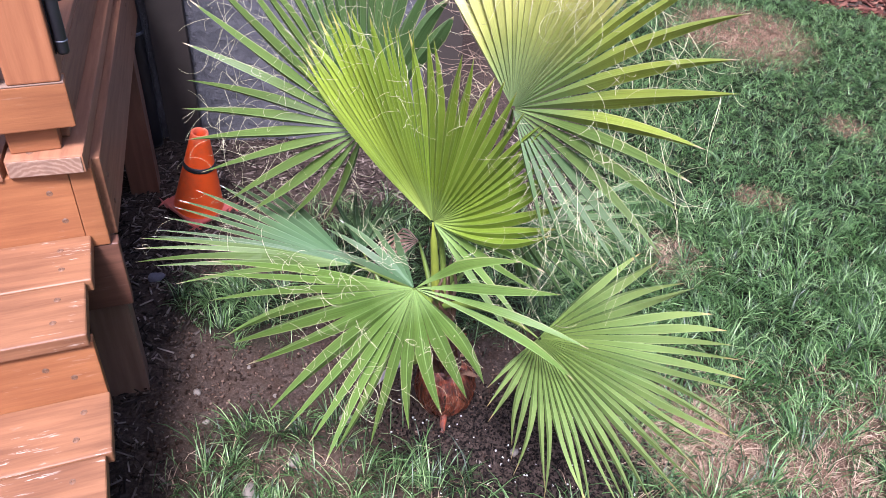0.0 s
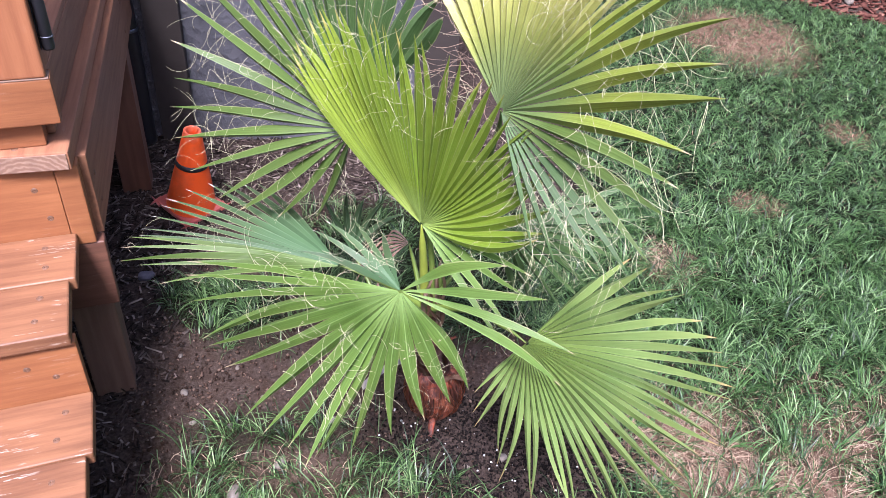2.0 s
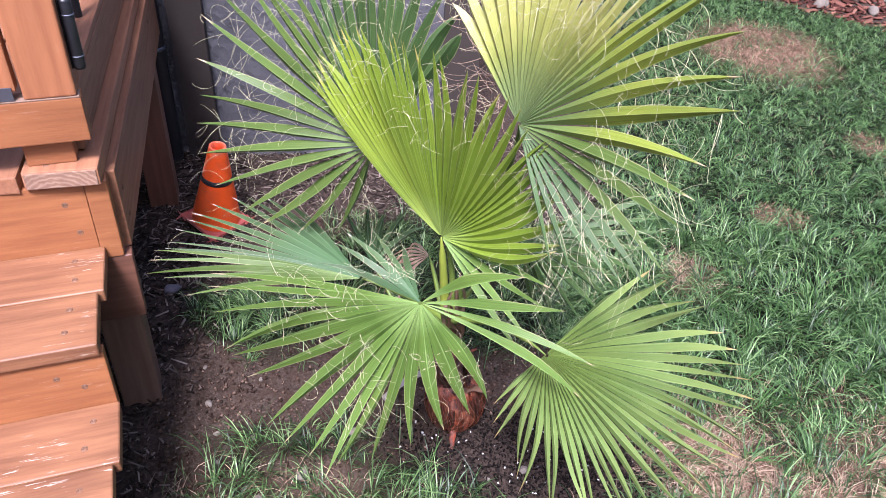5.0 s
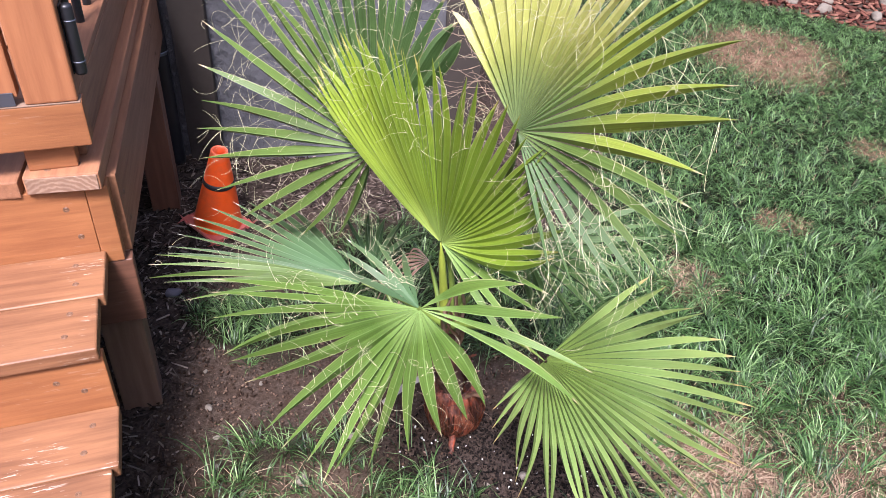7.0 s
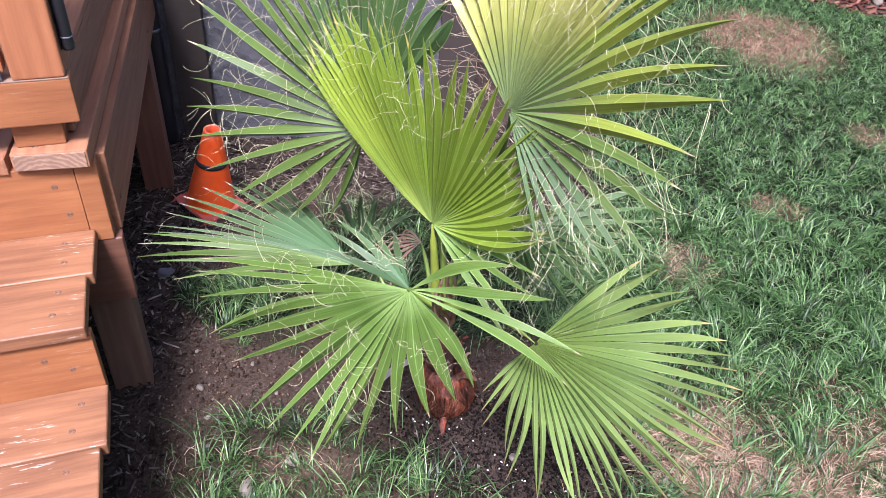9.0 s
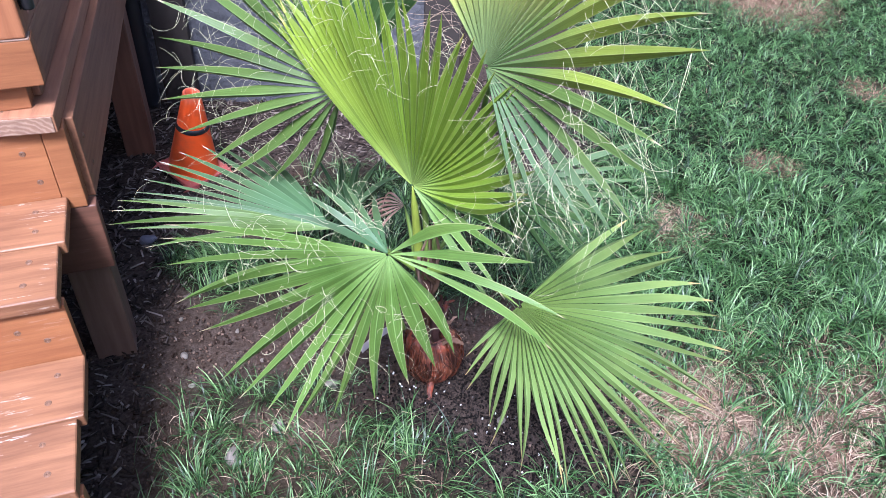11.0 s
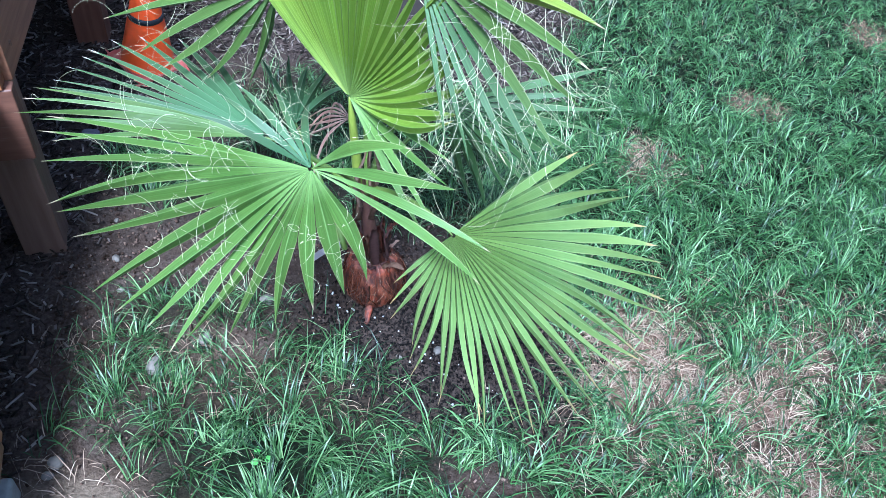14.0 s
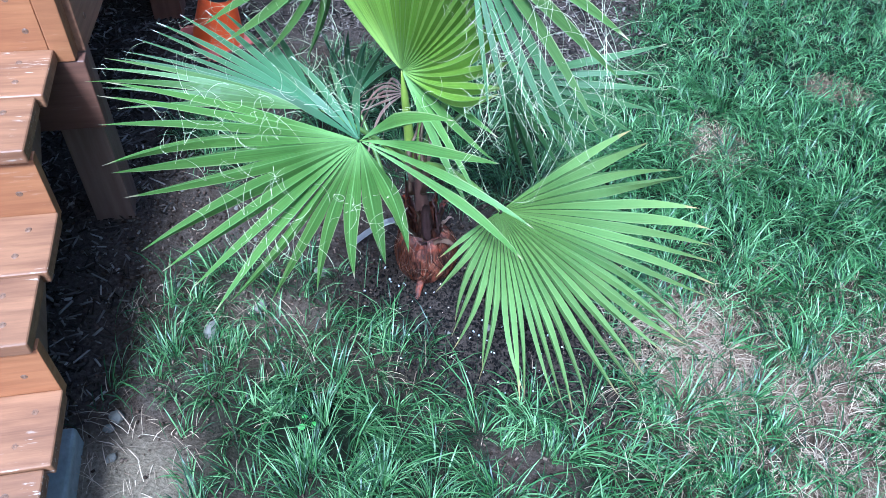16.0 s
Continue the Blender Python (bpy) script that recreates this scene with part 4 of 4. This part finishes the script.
def build_trunk(palm):
    """A round fibrous foot, papery sheath scraps above it and the thin stem in their midst."""
    prof = [(0.026, -0.03), (0.044, 0.0), (0.060, 0.03), (0.066, 0.06), (0.065, 0.085), (0.060, 0.11), (0.050, 0.132), (0.034, 0.145), (0.014, 0.152)]
    fine = []
    for (a, z0), (b, z1) in zip(prof, prof[1:]):
        fine += [(a + (b - a) * k / 4, z0 + (z1 - z0) * k / 4) for k in range(4)]
    bm = lathe_bm(fine, 144)
    for v in bm.verts:
        a = math.atan2(v.co.y, v.co.x)
        q = noise.noise(Vector((v.co.x * 70, v.co.y * 70, v.co.z * 14)))
        q2 = noise.noise(Vector((math.cos(a) * 3, math.sin(a) * 3, v.co.z * 20)))
        q3 = abs(noise.noise(Vector((math.cos(a) * 9 + 1.5 * v.co.z, math.sin(a) * 9, v.co.z * 8))))
        q4 = noise.noise(Vector((v.co.x * 28 + 3, v.co.y * 28, v.co.z * 28)))
        k = 1 + 0.09 * q + 0.10 * q2 + 0.09 * q4 - 0.30 * max(0.0, 0.30 - q3)
        v.co.x = v.co.x * k - 0.085 * max(0.0, v.co.z - 0.08)
        v.co.y = v.co.y * k - 0.125 * max(0.0, v.co.z - 0.08)
    centre = pose(0.055, 1.632, 0)
    trunk = part("trunk", bm, M_FIBRE, palm, "reddish-brown fibrous trunk foot", centre, True)
    r = random.Random(5)

    def shell(z):
        for (a, z0), (b, z1) in zip(prof, prof[1:]):
            if z0 <= z <= z1:
                return a + (b - a) * (z - z0) / (z1 - z0)
        return 0.02

    bm = bmesh.new()
    tube_into(bm, [Vector((-0.085 * (z - 0.08), -0.125 * (z - 0.08), z)) for z in (0.12, 0.18, 0.24, 0.30, 0.36, 0.40)], [0.024, 0.019, 0.015, 0.012, 0.010, 0.008], 14)
    part("stem", bm, M_SCALE, trunk, "dark brown stem between the sheaths", smooth=True)
    # thin old leaf bases wrapped close round the foot
    for k in range(34):
        a, z = 2.4 * k + r.uniform(-0.2, 0.2), -0.012 + 0.0020 * k
        high, wide = r.uniform(0.055, 0.10), r.uniform(0.0035, 0.0085)
        bm = bmesh.new()
        grid = []
        lift = r.uniform(0.001, 0.007)
        for i in range(7):
            t = i / 6
            row = []
            for j in range(5):
                s = (j - 2) / 2
                zz = min(0.14, z + high * t - 0.006 * s * s)
                out = shell(zz) * 1.04 + 0.002 + lift * t * t - 0.002 * abs(s)
                w = wide * (1 - 0.6 * t ** 2) * (1 + 0.15 * noise.noise(Vector((k, 5 * t, s))))
                aa = a + s * w / 0.06 + 0.1 * t
                row.append(bm.verts.new((math.cos(aa) * out - 0.085 * max(0, zz - 0.08), math.sin(aa) * out - 0.125 * max(0, zz - 0.08), zz)))
            grid.append(row)
        for i in range(6):
            for j in range(4):
                bm.faces.new((grid[i][j], grid[i][j + 1], grid[i + 1][j + 1], grid[i + 1][j]))
        bmesh.ops.solidify(bm, geom=bm.faces[:], thickness=-0.0015)
        part("leaf_base", bm, M_FIBRE if k % 3 else M_SCALE, trunk, "" if k % 3 else "dry brown leaf base", smooth=True)
    # old sheaths that wrap the stem and fray outwards
    kinds = (M_PAPER, M_FIBRE, M_PURPLE_SHEATH, M_FIBRE)
    for k in range(48):
        a = 2.4 * k + r.uniform(-0.3, 0.3)
        z0 = r.uniform(0.105, 0.165)
        long, wide, flare = r.uniform(0.04, 0.17), r.uniform(0.004, 0.015), r.uniform(0.0, 0.6) ** 1.5
        q = 0.030 - 0.05 * (z0 - 0.105) + r.uniform(0.0, 0.018)
        if k < 8:
            z0, long, flare, q = r.uniform(0.110, 0.135), r.uniform(0.03, 0.075), r.uniform(0.3, 0.9), r.uniform(0.030, 0.046)
        ragged = r.uniform(0.2, 0.9)
        bm = bmesh.new()
        rows = []
        for i in range(10):
            t = i / 9
            zz = z0 + long * t * (1 - 0.25 * flare * t)
            out = q * (1 - 0.35 * t) + long * flare * t * t
            row = []
            for m in (-1, -0.5, 0, 0.5, 1):
                aa = a + m * wide * (1 - 0.8 * t ** 2) / q + 0.5 * t * noise.noise(Vector((k, 3 * t, 0)))
                o = out - 0.003 * m * m + 0.004 * ragged * noise.noise(Vector((k, 6 * t, 2 * m)))
                row.append(bm.verts.new((math.cos(aa) * o - 0.085 * (zz - 0.08), math.sin(aa) * o - 0.125 * (zz - 0.08), zz + 0.010 * ragged * t * noise.noise(Vector((m * 2, k, 1))))))
            rows.append(row)
        for u, w in zip(rows, rows[1:]):
            for m in range(4):
                bm.faces.new((u[m], u[m + 1], w[m + 1], w[m]))
        bmesh.ops.solidify(bm, geom=bm.faces[:], thickness=0.0010)
        part("leaf_sheath", bm, kinds[k % 4] if k > 1 else M_DRY_SHEATH, trunk, "frayed brown leaf sheath", smooth=True)
    # strands that run up the foot, and loose ones
    bm = bmesh.new()
    for _ in range(170):
        a, z0, z1 = r.uniform(0, 2 * math.pi), r.uniform(-0.01, 0.06), r.uniform(0.07, 0.135)
        drift, off = r.uniform(-0.5, 0.5), r.uniform(0.0, 0.0035)
        pts = []
        for i in range(8):
            t = i / 7
            z = z0 + (z1 - z0) * t
            o = shell(z) * 1.05 + off + 0.003 * math.sin(3.14 * t)
            aa = a + drift * t + 0.05 * math.sin(6 * t + a)
            pts.append(Vector((math.cos(aa) * o - 0.085 * max(0, z - 0.08), math.sin(aa) * o - 0.125 * max(0, z - 0.08), z)))
        tube_into(bm, pts, 0.00045, 4)
    tagged(part("fibre", bm, M_STRAND, trunk, "reddish fibre strands"), kind="stuff")
    bm = bmesh.new()
    for _ in range(45):
        a, z = r.uniform(0, 2 * math.pi), r.uniform(0.06, 0.15)
        rad = shell(z) * 1.05
        s = Vector((math.cos(a) * rad - 0.085 * max(0, z - 0.08), math.sin(a) * rad - 0.125 * max(0, z - 0.08), z))
        thread_into(bm, s, Vector((math.cos(a) * 0.3 + r.gauss(0, 0.4), math.sin(a) * 0.3 + r.gauss(0, 0.4), r.uniform(-1, 1))), r, r.uniform(0.02, 0.05), 30, thin=0.0003)
    tagged(part("fibre", bm, M_PALE_FIBRE, trunk, "loose tan fibres"), kind="stuff")
    # a broad dry sheath curling off the top, and a root that runs into the soil
    bm = bmesh.new()
    rows = []
    for i in range(11):
        t = i / 10
        c = Vector((0.012 + 0.060 * t, -0.030 - 0.014 * t, 0.126 + 0.036 * math.sin(2.2 * t)))
        w = 0.009 * (1 - 0.75 * t * t)
        rows.append([bm.verts.new(c + Vector((-0.15 * s * w, s * w, -0.006 * s * s + 0.003 * math.sin(9 * t + 2 * s)))) for s in (-1, -0.5, 0, 0.5, 1)])
    for u, w in zip(rows, rows[1:]):
        for j in range(4):
            bm.faces.new((u[j], u[j + 1], w[j + 1], w[j]))
    bmesh.ops.solidify(bm, geom=bm.faces[:], thickness=0.0014)
    part("leaf_sheath", bm, M_PAPER, trunk, "tan curled sheath sticking out over the foot", smooth=True)
    bm = bmesh.new()
    tube_into(bm, [Vector((0.004 + 0.002 * math.sin(3 * k), -0.056 - 0.009 * k, 0.022 - 0.008 * k)) for k in range(6)], [0.009, 0.0085, 0.0075, 0.006, 0.005, 0.003], 10)
    part("root", bm, M_FIBRE, trunk, "short red-brown root in the soil", smooth=True)
    return trunk


def build_palm():
    palm = empty("fan_palm", pose(0, 0, 0))
    tagged(palm, "young fan palm with broad green leaves and curling threads", "palm")
    build_trunk(palm)
    # the low leaf that spreads towards the lawn's near side
    frond(palm, "broad green fan leaf held level", (-0.014, 1.373, 0.593), [
        dict(mid=(-0.258, -0.961, 0.103), nrm=(0.237, 0.041, 0.971), knots=((-46, 0.397, 17), (-33, 0.412, 15), (-16, 0.402, 11), (-3, 0.389, 2), (6, 0.334, -10), (24, 0.257, -8), (56, 0.221, 5)), droop=0.05, n=16, split=(0.42, 0.50), wide=(0.50, 0.50), taper=1.3, sag=0.006),
        dict(mid=(0.939, -0.298, 0.169), nrm=(-0.289, -0.954, -0.076), knots=((-21, 0.315, -3), (5, 0.303, 1), (41, 0.285, 8)), droop=0.124, n=4, split=(0.45, 0.45), wide=(0.22, 0.22), taper=1.15, sag=0.008),
        dict(mid=(-0.680, 0.585, 0.442), nrm=(0.609, 0.116, 0.784), R=0.216, droop=0.20, span=(41, -34), n=5, split=(0.30, 0.30), wide=(0.34, 0.34), taper=1.1, material=M_LEAF_BLUE, sag=0.01),
    ], M_LEAF_GREEN, 150, 70, seed=11, reach_threads=(0.02, 0.08), lying=True, thick=0.0045)
    # the bluish leaf towards the steps
    frond(palm, "bluish-green fan leaf", (-0.157, 1.571, 0.468), [
        dict(mid=(-0.939, 0.330, 0.100), nrm=(0.181, 0.225, 0.957), knots=((-35, 0.445, 2), (-16, 0.458, 3), (2, 0.451, 1), (15, 0.434, -2), (32, 0.425, 2), (53, 0.373, 3)), droop=0.10, n=15, taper=1.0, split=(0.42, 0.34), wide=(0.40, 0.38), sag=0.006, fold=1.35, looks=((0.68, M_LEAF_BLUE), (1.0, M_LEAF_TALL))),
    ], M_LEAF_BLUE, 34, 60, seed=12, reach_threads=(0.03, 0.08), thick=0.006)
    # the upright young leaf in the middle
    frond(palm, "bright yellow-green upright fan leaf", (0.002, 1.561, 0.602), [
        dict(mid=(-0.140, -0.190, 0.972), nrm=(-0.219, -0.951, -0.218), knots=((54, 0.332, -12), (31, 0.360, -10), (10, 0.357, 1), (-1, 0.355, 5), (-19, 0.355, 9), (-38, 0.348, 13), (-52, 0.345, 17), (-71, 0.315, 32)), droop=-0.25, n=38, pack=1.3, split=(0.74, 0.60), wide=(0.52, 0.52), taper=1.5, fold=0.85, sag=0.005, looks=((0.20, M_LEAF_YOUNG), (1.0, M_LEAF_FRESH))),
        dict(mid=(0.70, -0.70, 0.0), nrm=(-0.70, -0.70, 0.10), R=0.285, droop=0.02, span=(13, -24), n=4, split=(0.40, 0.40), wide=(0.42, 0.42), taper=1.0, sag=0.010, material=M_LEAF_GREEN),
    ], M_LEAF_YOUNG, 200, 75, seed=13, lift=0.1, thick=0.0098, reach_threads=(0.02, 0.07))
    # the low leaf over the lawn
    frond(palm, "green fan leaf with browned tips hanging over grass", (0.222, 1.416, 0.461), [
        dict(mid=(0.807, -0.555, -0.202), nrm=(-0.187, -0.565, 0.804), knots=((85, 0.304, 7), (54, 0.368, 9), (32, 0.393, 15), (11, 0.373, 16), (-12, 0.333, 13), (-32, 0.281, 9), (-59, 0.209, 6), (-103, 0.120, 5)), droop=0.25, n=32, split=(0.56, 0.46), wide=(0.47, 0.44), taper=1.0, sag=0.004, fold=1.75, curve=1.3),
    ], M_LEAF_SOFT, 0, 30, seed=14, lift=0.5, thick=0.0075)
    # the tall leaf by the wall; its upper blades carry a painted shade tone
    frond(palm, "tall green fan leaf with many loose threads", (-0.146, 1.655, 0.736), [
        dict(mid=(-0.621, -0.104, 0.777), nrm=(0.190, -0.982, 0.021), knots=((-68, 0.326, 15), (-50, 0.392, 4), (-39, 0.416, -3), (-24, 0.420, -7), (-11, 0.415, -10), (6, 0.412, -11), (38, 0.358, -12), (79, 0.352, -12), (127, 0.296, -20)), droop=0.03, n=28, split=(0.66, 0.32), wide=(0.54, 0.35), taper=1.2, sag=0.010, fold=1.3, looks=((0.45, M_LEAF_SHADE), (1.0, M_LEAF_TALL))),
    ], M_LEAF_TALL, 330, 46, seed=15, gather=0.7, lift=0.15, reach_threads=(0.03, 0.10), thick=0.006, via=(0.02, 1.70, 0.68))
    # the tall leaf; sun and shade are put into its blade colours
    frond(palm, "tall pale green fan leaf with sunlight in its colours", (0.118, 1.437, 0.922), [
        dict(mid=(0.563, -0.307, 0.767), nrm=(-0.399, -0.914, -0.073), knots=((77, 0.226, -6), (52, 0.297, -5), (37, 0.331, -2), (22, 0.358, 1), (10, 0.383, 4), (-4, 0.411, 8), (-32, 0.349, 22), (-71, 0.311, 25), (-103, 0.244, 27)), droop=0.03, n=31, split=(0.68, 0.36), wide=(0.56, 0.40), taper=1.35, sag=0.006, fold=0.95, looks=((0.55, M_LEAF_PAINTED_SUN), (0.76, M_LEAF_SUNNY), (0.84, M_LEAF_TALL), (1.0, M_LEAF_SHADE))),
    ], M_LEAF_PAINTED_SUN, 380, 48, seed=16, gather=0.75, lift=0.1, reach_threads=(0.03, 0.11), thick=0.0065, via=(0.15, 1.82, 0.70))
    # brown dried threads beside the tall leaf's hub
    r = random.Random(31)
    bm = bmesh.new()
    for _ in range(46):
        q = r.uniform(0, 1)
        s = Vector((0.100, 1.475, 0.905)).lerp(Vector((0.045, 1.46, 1.06)), q) + Vector((r.gauss(0, 0.012), r.gauss(0, 0.02), r.gauss(0, 0.015)))
        thread_into(bm, s, Vector((r.uniform(-1.0, 0.1), r.gauss(0, 0.4), r.uniform(-0.4, 0.8))), r, r.uniform(0.04, 0.12), 36, None, 9.0 * r.uniform(0.2, 1.3))
    tagged(part("thread", bm, M_PALE_FIBRE, palm, "brown dried threads"), kind="stuff")
    # the leaf behind, with its shade put into the colour
    frond(palm, "bluish fan leaf with shade in its colour drooping at the back", (0.166, 1.710, 0.516), [
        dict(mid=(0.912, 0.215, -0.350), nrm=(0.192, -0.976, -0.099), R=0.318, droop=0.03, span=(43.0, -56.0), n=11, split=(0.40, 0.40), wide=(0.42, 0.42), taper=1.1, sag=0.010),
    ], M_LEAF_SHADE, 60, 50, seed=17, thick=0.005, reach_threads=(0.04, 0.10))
    # dry strips of sheath beside the young leaf's stalk
    r = random.Random(77)
    for k in range(6):
        a = Vector((0.040 + r.uniform(-0.012, 0.012), 1.585 + r.uniform(-0.012, 0.010), 0.31 + r.uniform(-0.03, 0.03)))
        e = Vector((0.030 + r.uniform(-0.01, 0.03), 1.560 + r.uniform(-0.01, 0.02), 0.44 + r.uniform(0.0, 0.12)))
        bm = bmesh.new()
        rows = []
        for i in range(11):
            t = i / 10
            c = a.lerp(e, t) + Vector((0.010 * math.sin(5 * t + k), 0.006 * math.cos(4 * t + k), 0))
            w = Vector((1, r.uniform(-0.4, 0.4), 0.1)).normalized() * (0.0055 * (1 - 0.8 * t * t) * r.uniform(0.7, 1.2))
            rows.append((bm.verts.new(c - w), bm.verts.new(c + Vector((0, -0.0015, 0))), bm.verts.new(c + w)))
        for u, w in zip(rows, rows[1:]):
            bm.faces.new((u[0], u[1], w[1], w[0]))
            bm.faces.new((u[1], u[2], w[2], w[1]))
        bmesh.ops.solidify(bm, geom=bm.faces[:], thickness=0.0006)
        part("leaf_sheath", bm, M_DRY_SHEATH if k % 2 else M_PAPER, palm, "dry pinkish strip of leaf sheath", smooth=True)
    # a withered leaf and a small shoot
    frond(palm, "withered pinkish-brown leaf", (-0.035, 1.74, 0.415), [
        dict(mid=(-0.85, 0.10, -0.10), nrm=(0.1, -0.7, 0.7), R=0.14, droop=0.45, span=(36, -44), n=7, split=(0.25, 0.25), wide=(0.30, 0.30), taper=0.9, fold=2.0, sag=0.05, loose=3.5),
    ], M_LEAF_DEAD, 12, 60, seed=18, thick=0.006)
    frond(palm, "small narrow green shoot", (-0.18, 1.83, 0.30), [
        dict(mid=(-0.05, 0.1, 0.95), nrm=(0.1, -0.9, 0.1), R=0.20, droop=0.1, span=(22, -40), n=5, split=(0.3, 0.3), sag=0.02),
    ], M_LEAF_BLUE, 6, 50, seed=19, thick=0.006, base=(-0.02, 1.66, 0.10))


build_palm()


# ---------------------------------------------------------------- small things
def build_strap():
    bm = bmesh.new()
    a, b = Vector((-0.124, 1.652, 0.016)), Vector((-0.035, 1.71, 0.065))
    side = Vector((0.35, -0.55, 0.1)).normalized() * 0.011
    rows = []
    for k in range(9):
        t = k / 8
        p = a.lerp(b, t) + Vector((0, 0, 0.012 * math.sin(math.pi * t)))
        rows.append((bm.verts.new(p - side), bm.verts.new(p + side)))
    for p, q in zip(rows, rows[1:]):
        bm.faces.new((p[0], p[1], q[1], q[0]))
    bmesh.ops.solidify(bm, geom=bm.faces[:], thickness=0.0012)
    ob = part("plant_strap", bm, M_STRAP, None)
    tagged(ob, "pale grey flat strap lying against the trunk", "strap")


build_strap()


def stone(name, x, y, size, material, label, seed, squash=0.65):
    bm = bmesh.new()
    bmesh.ops.create_icosphere(bm, subdivisions=3, radius=0.5)
    off = Vector((seed * 1.7, seed * 0.9, seed * 2.3))
    for v in bm.verts:
        v.co *= 1 + 0.35 * noise.noise(v.co * 1.8 + off) + 0.12 * noise.noise(v.co * 5 + off)
        v.co.z *= squash
    z = float(lump(np.array([x]), np.array([y]))[0])
    ob = part(name, bm, material, None, smooth=True, matrix=pose(x, y, z + size * squash * 0.28, 0, 0, seed * 47) @ Matrix.Diagonal((size, size * 0.75, size, 1)))
    return tagged(ob, label, "stone")


for k, (x, y, s) in enumerate(((0.231, 1.504, 0.024), (-0.449, 1.685, 0.014), (-0.550, 1.586, 0.022), (-0.174, 1.545, 0.030), (-0.269, 1.412, 0.034), (-0.347, 1.321, 0.040),
                               (-0.434, 1.080, 0.032), (-0.437, 1.055, 0.024), (-0.400, 1.000, 0.022), (-0.60, 1.70, 0.014), (0.15, 1.47, 0.014), (-0.50, 1.50, 0.016),
                               (-0.47, 1.42, 0.012), (-0.41, 1.50, 0.018), (-0.36, 1.60, 0.013))):
    tagged(stone("stone", x, y, s, M_STONE, "small pale stone lying on the soil", k + 1), group="stones on the soil")
stone("rock", -0.80, 1.976, 0.046, M_ROCK, "grey angular rock beside the steps", 31, 0.7)
for k, (x, y, s) in enumerate(((1.78, 5.22, 0.09), (2.02, 5.30, 0.07), (1.95, 5.12, 0.10), (2.25, 5.08, 0.08), (2.40, 5.35, 0.10))):
    tagged(stone("stone", x, y, s, M_STONE, "pale stone in the reddish bark bed", k + 41), group="stones in the bark bed")


def weed(x, y, size, n, label, seed):
    """A little round-leaved weed."""
    plant = empty("weed", pose(x, y, float(lump(np.array([x]), np.array([y]))[0])))
    tagged(plant, label, "weed")
    r = random.Random(seed)
    for k in range(n):
        a = 2 * math.pi * k / n + r.uniform(-0.3, 0.3)
        d = Vector((math.cos(a), math.sin(a), 0))
        bm = bmesh.new()
        h = size * r.uniform(0.8, 1.4)
        top = d * size * 0.7 + Vector((0, 0, h))
        tube_into(bm, [Vector((0, 0, -0.002)), top * 0.5 + Vector((0, 0, h * 0.15)), top], 0.0008 * max(1, size / 0.02), 5)
        stem = part("stem", bm, M_CLOVER, plant)
        bm = bmesh.new()
        c = bm.verts.new(top)
        rim = [bm.verts.new(top + d * (size * 0.5 * (math.cos(q) + 0.9)) + d.cross(Vector((0, 0, 1))) * (size * 0.5 * math.sin(q)) + Vector((0, 0, size * 0.12 * math.cos(2 * q)))) for q in (2 * math.pi * i / 14 for i in range(14))]
        for i in range(14):
            bm.faces.new((c, rim[i], rim[(i + 1) % 14]))
        part("leaf", bm, M_CLOVER, stem, "round green leaf")


weed(-0.065, 1.165, 0.014, 3, "tiny round-leaved weed in the grass", 1)
for k, (x, y) in enumerate(((1.55, 5.38), (1.68, 5.42), (1.82, 5.44), (1.40, 5.50))):
    weed(x, y, 0.055, 7, "low round-leaved plant at the bark bed's edge", 5 + k)


# plain walls added where the walk never looks, to hold back low light
def build_light_blockers():
    for name, box, mat, label in (("wall_garden", (-14.0, 9.0, -6.2, -6.0, -0.1, 3.14), M_STUCCO, "plain grey wall added out of view to block light"),
                                  ("wall_right", (3.7, 3.9, -5.9, 7.9, -0.1, 2.2), M_TRIM, "plain dark brown wall added out of view to block light"),
                                  ("wall_back", (-0.4, 3.65, 7.7, 7.9, -0.1, 5.0), M_TRIM, "plain dark brown wall added out of view to block light")):
        tagged(part(name, box_bm(*box, 0), mat, None), label, "wall", kind="structure")


build_light_blockers()
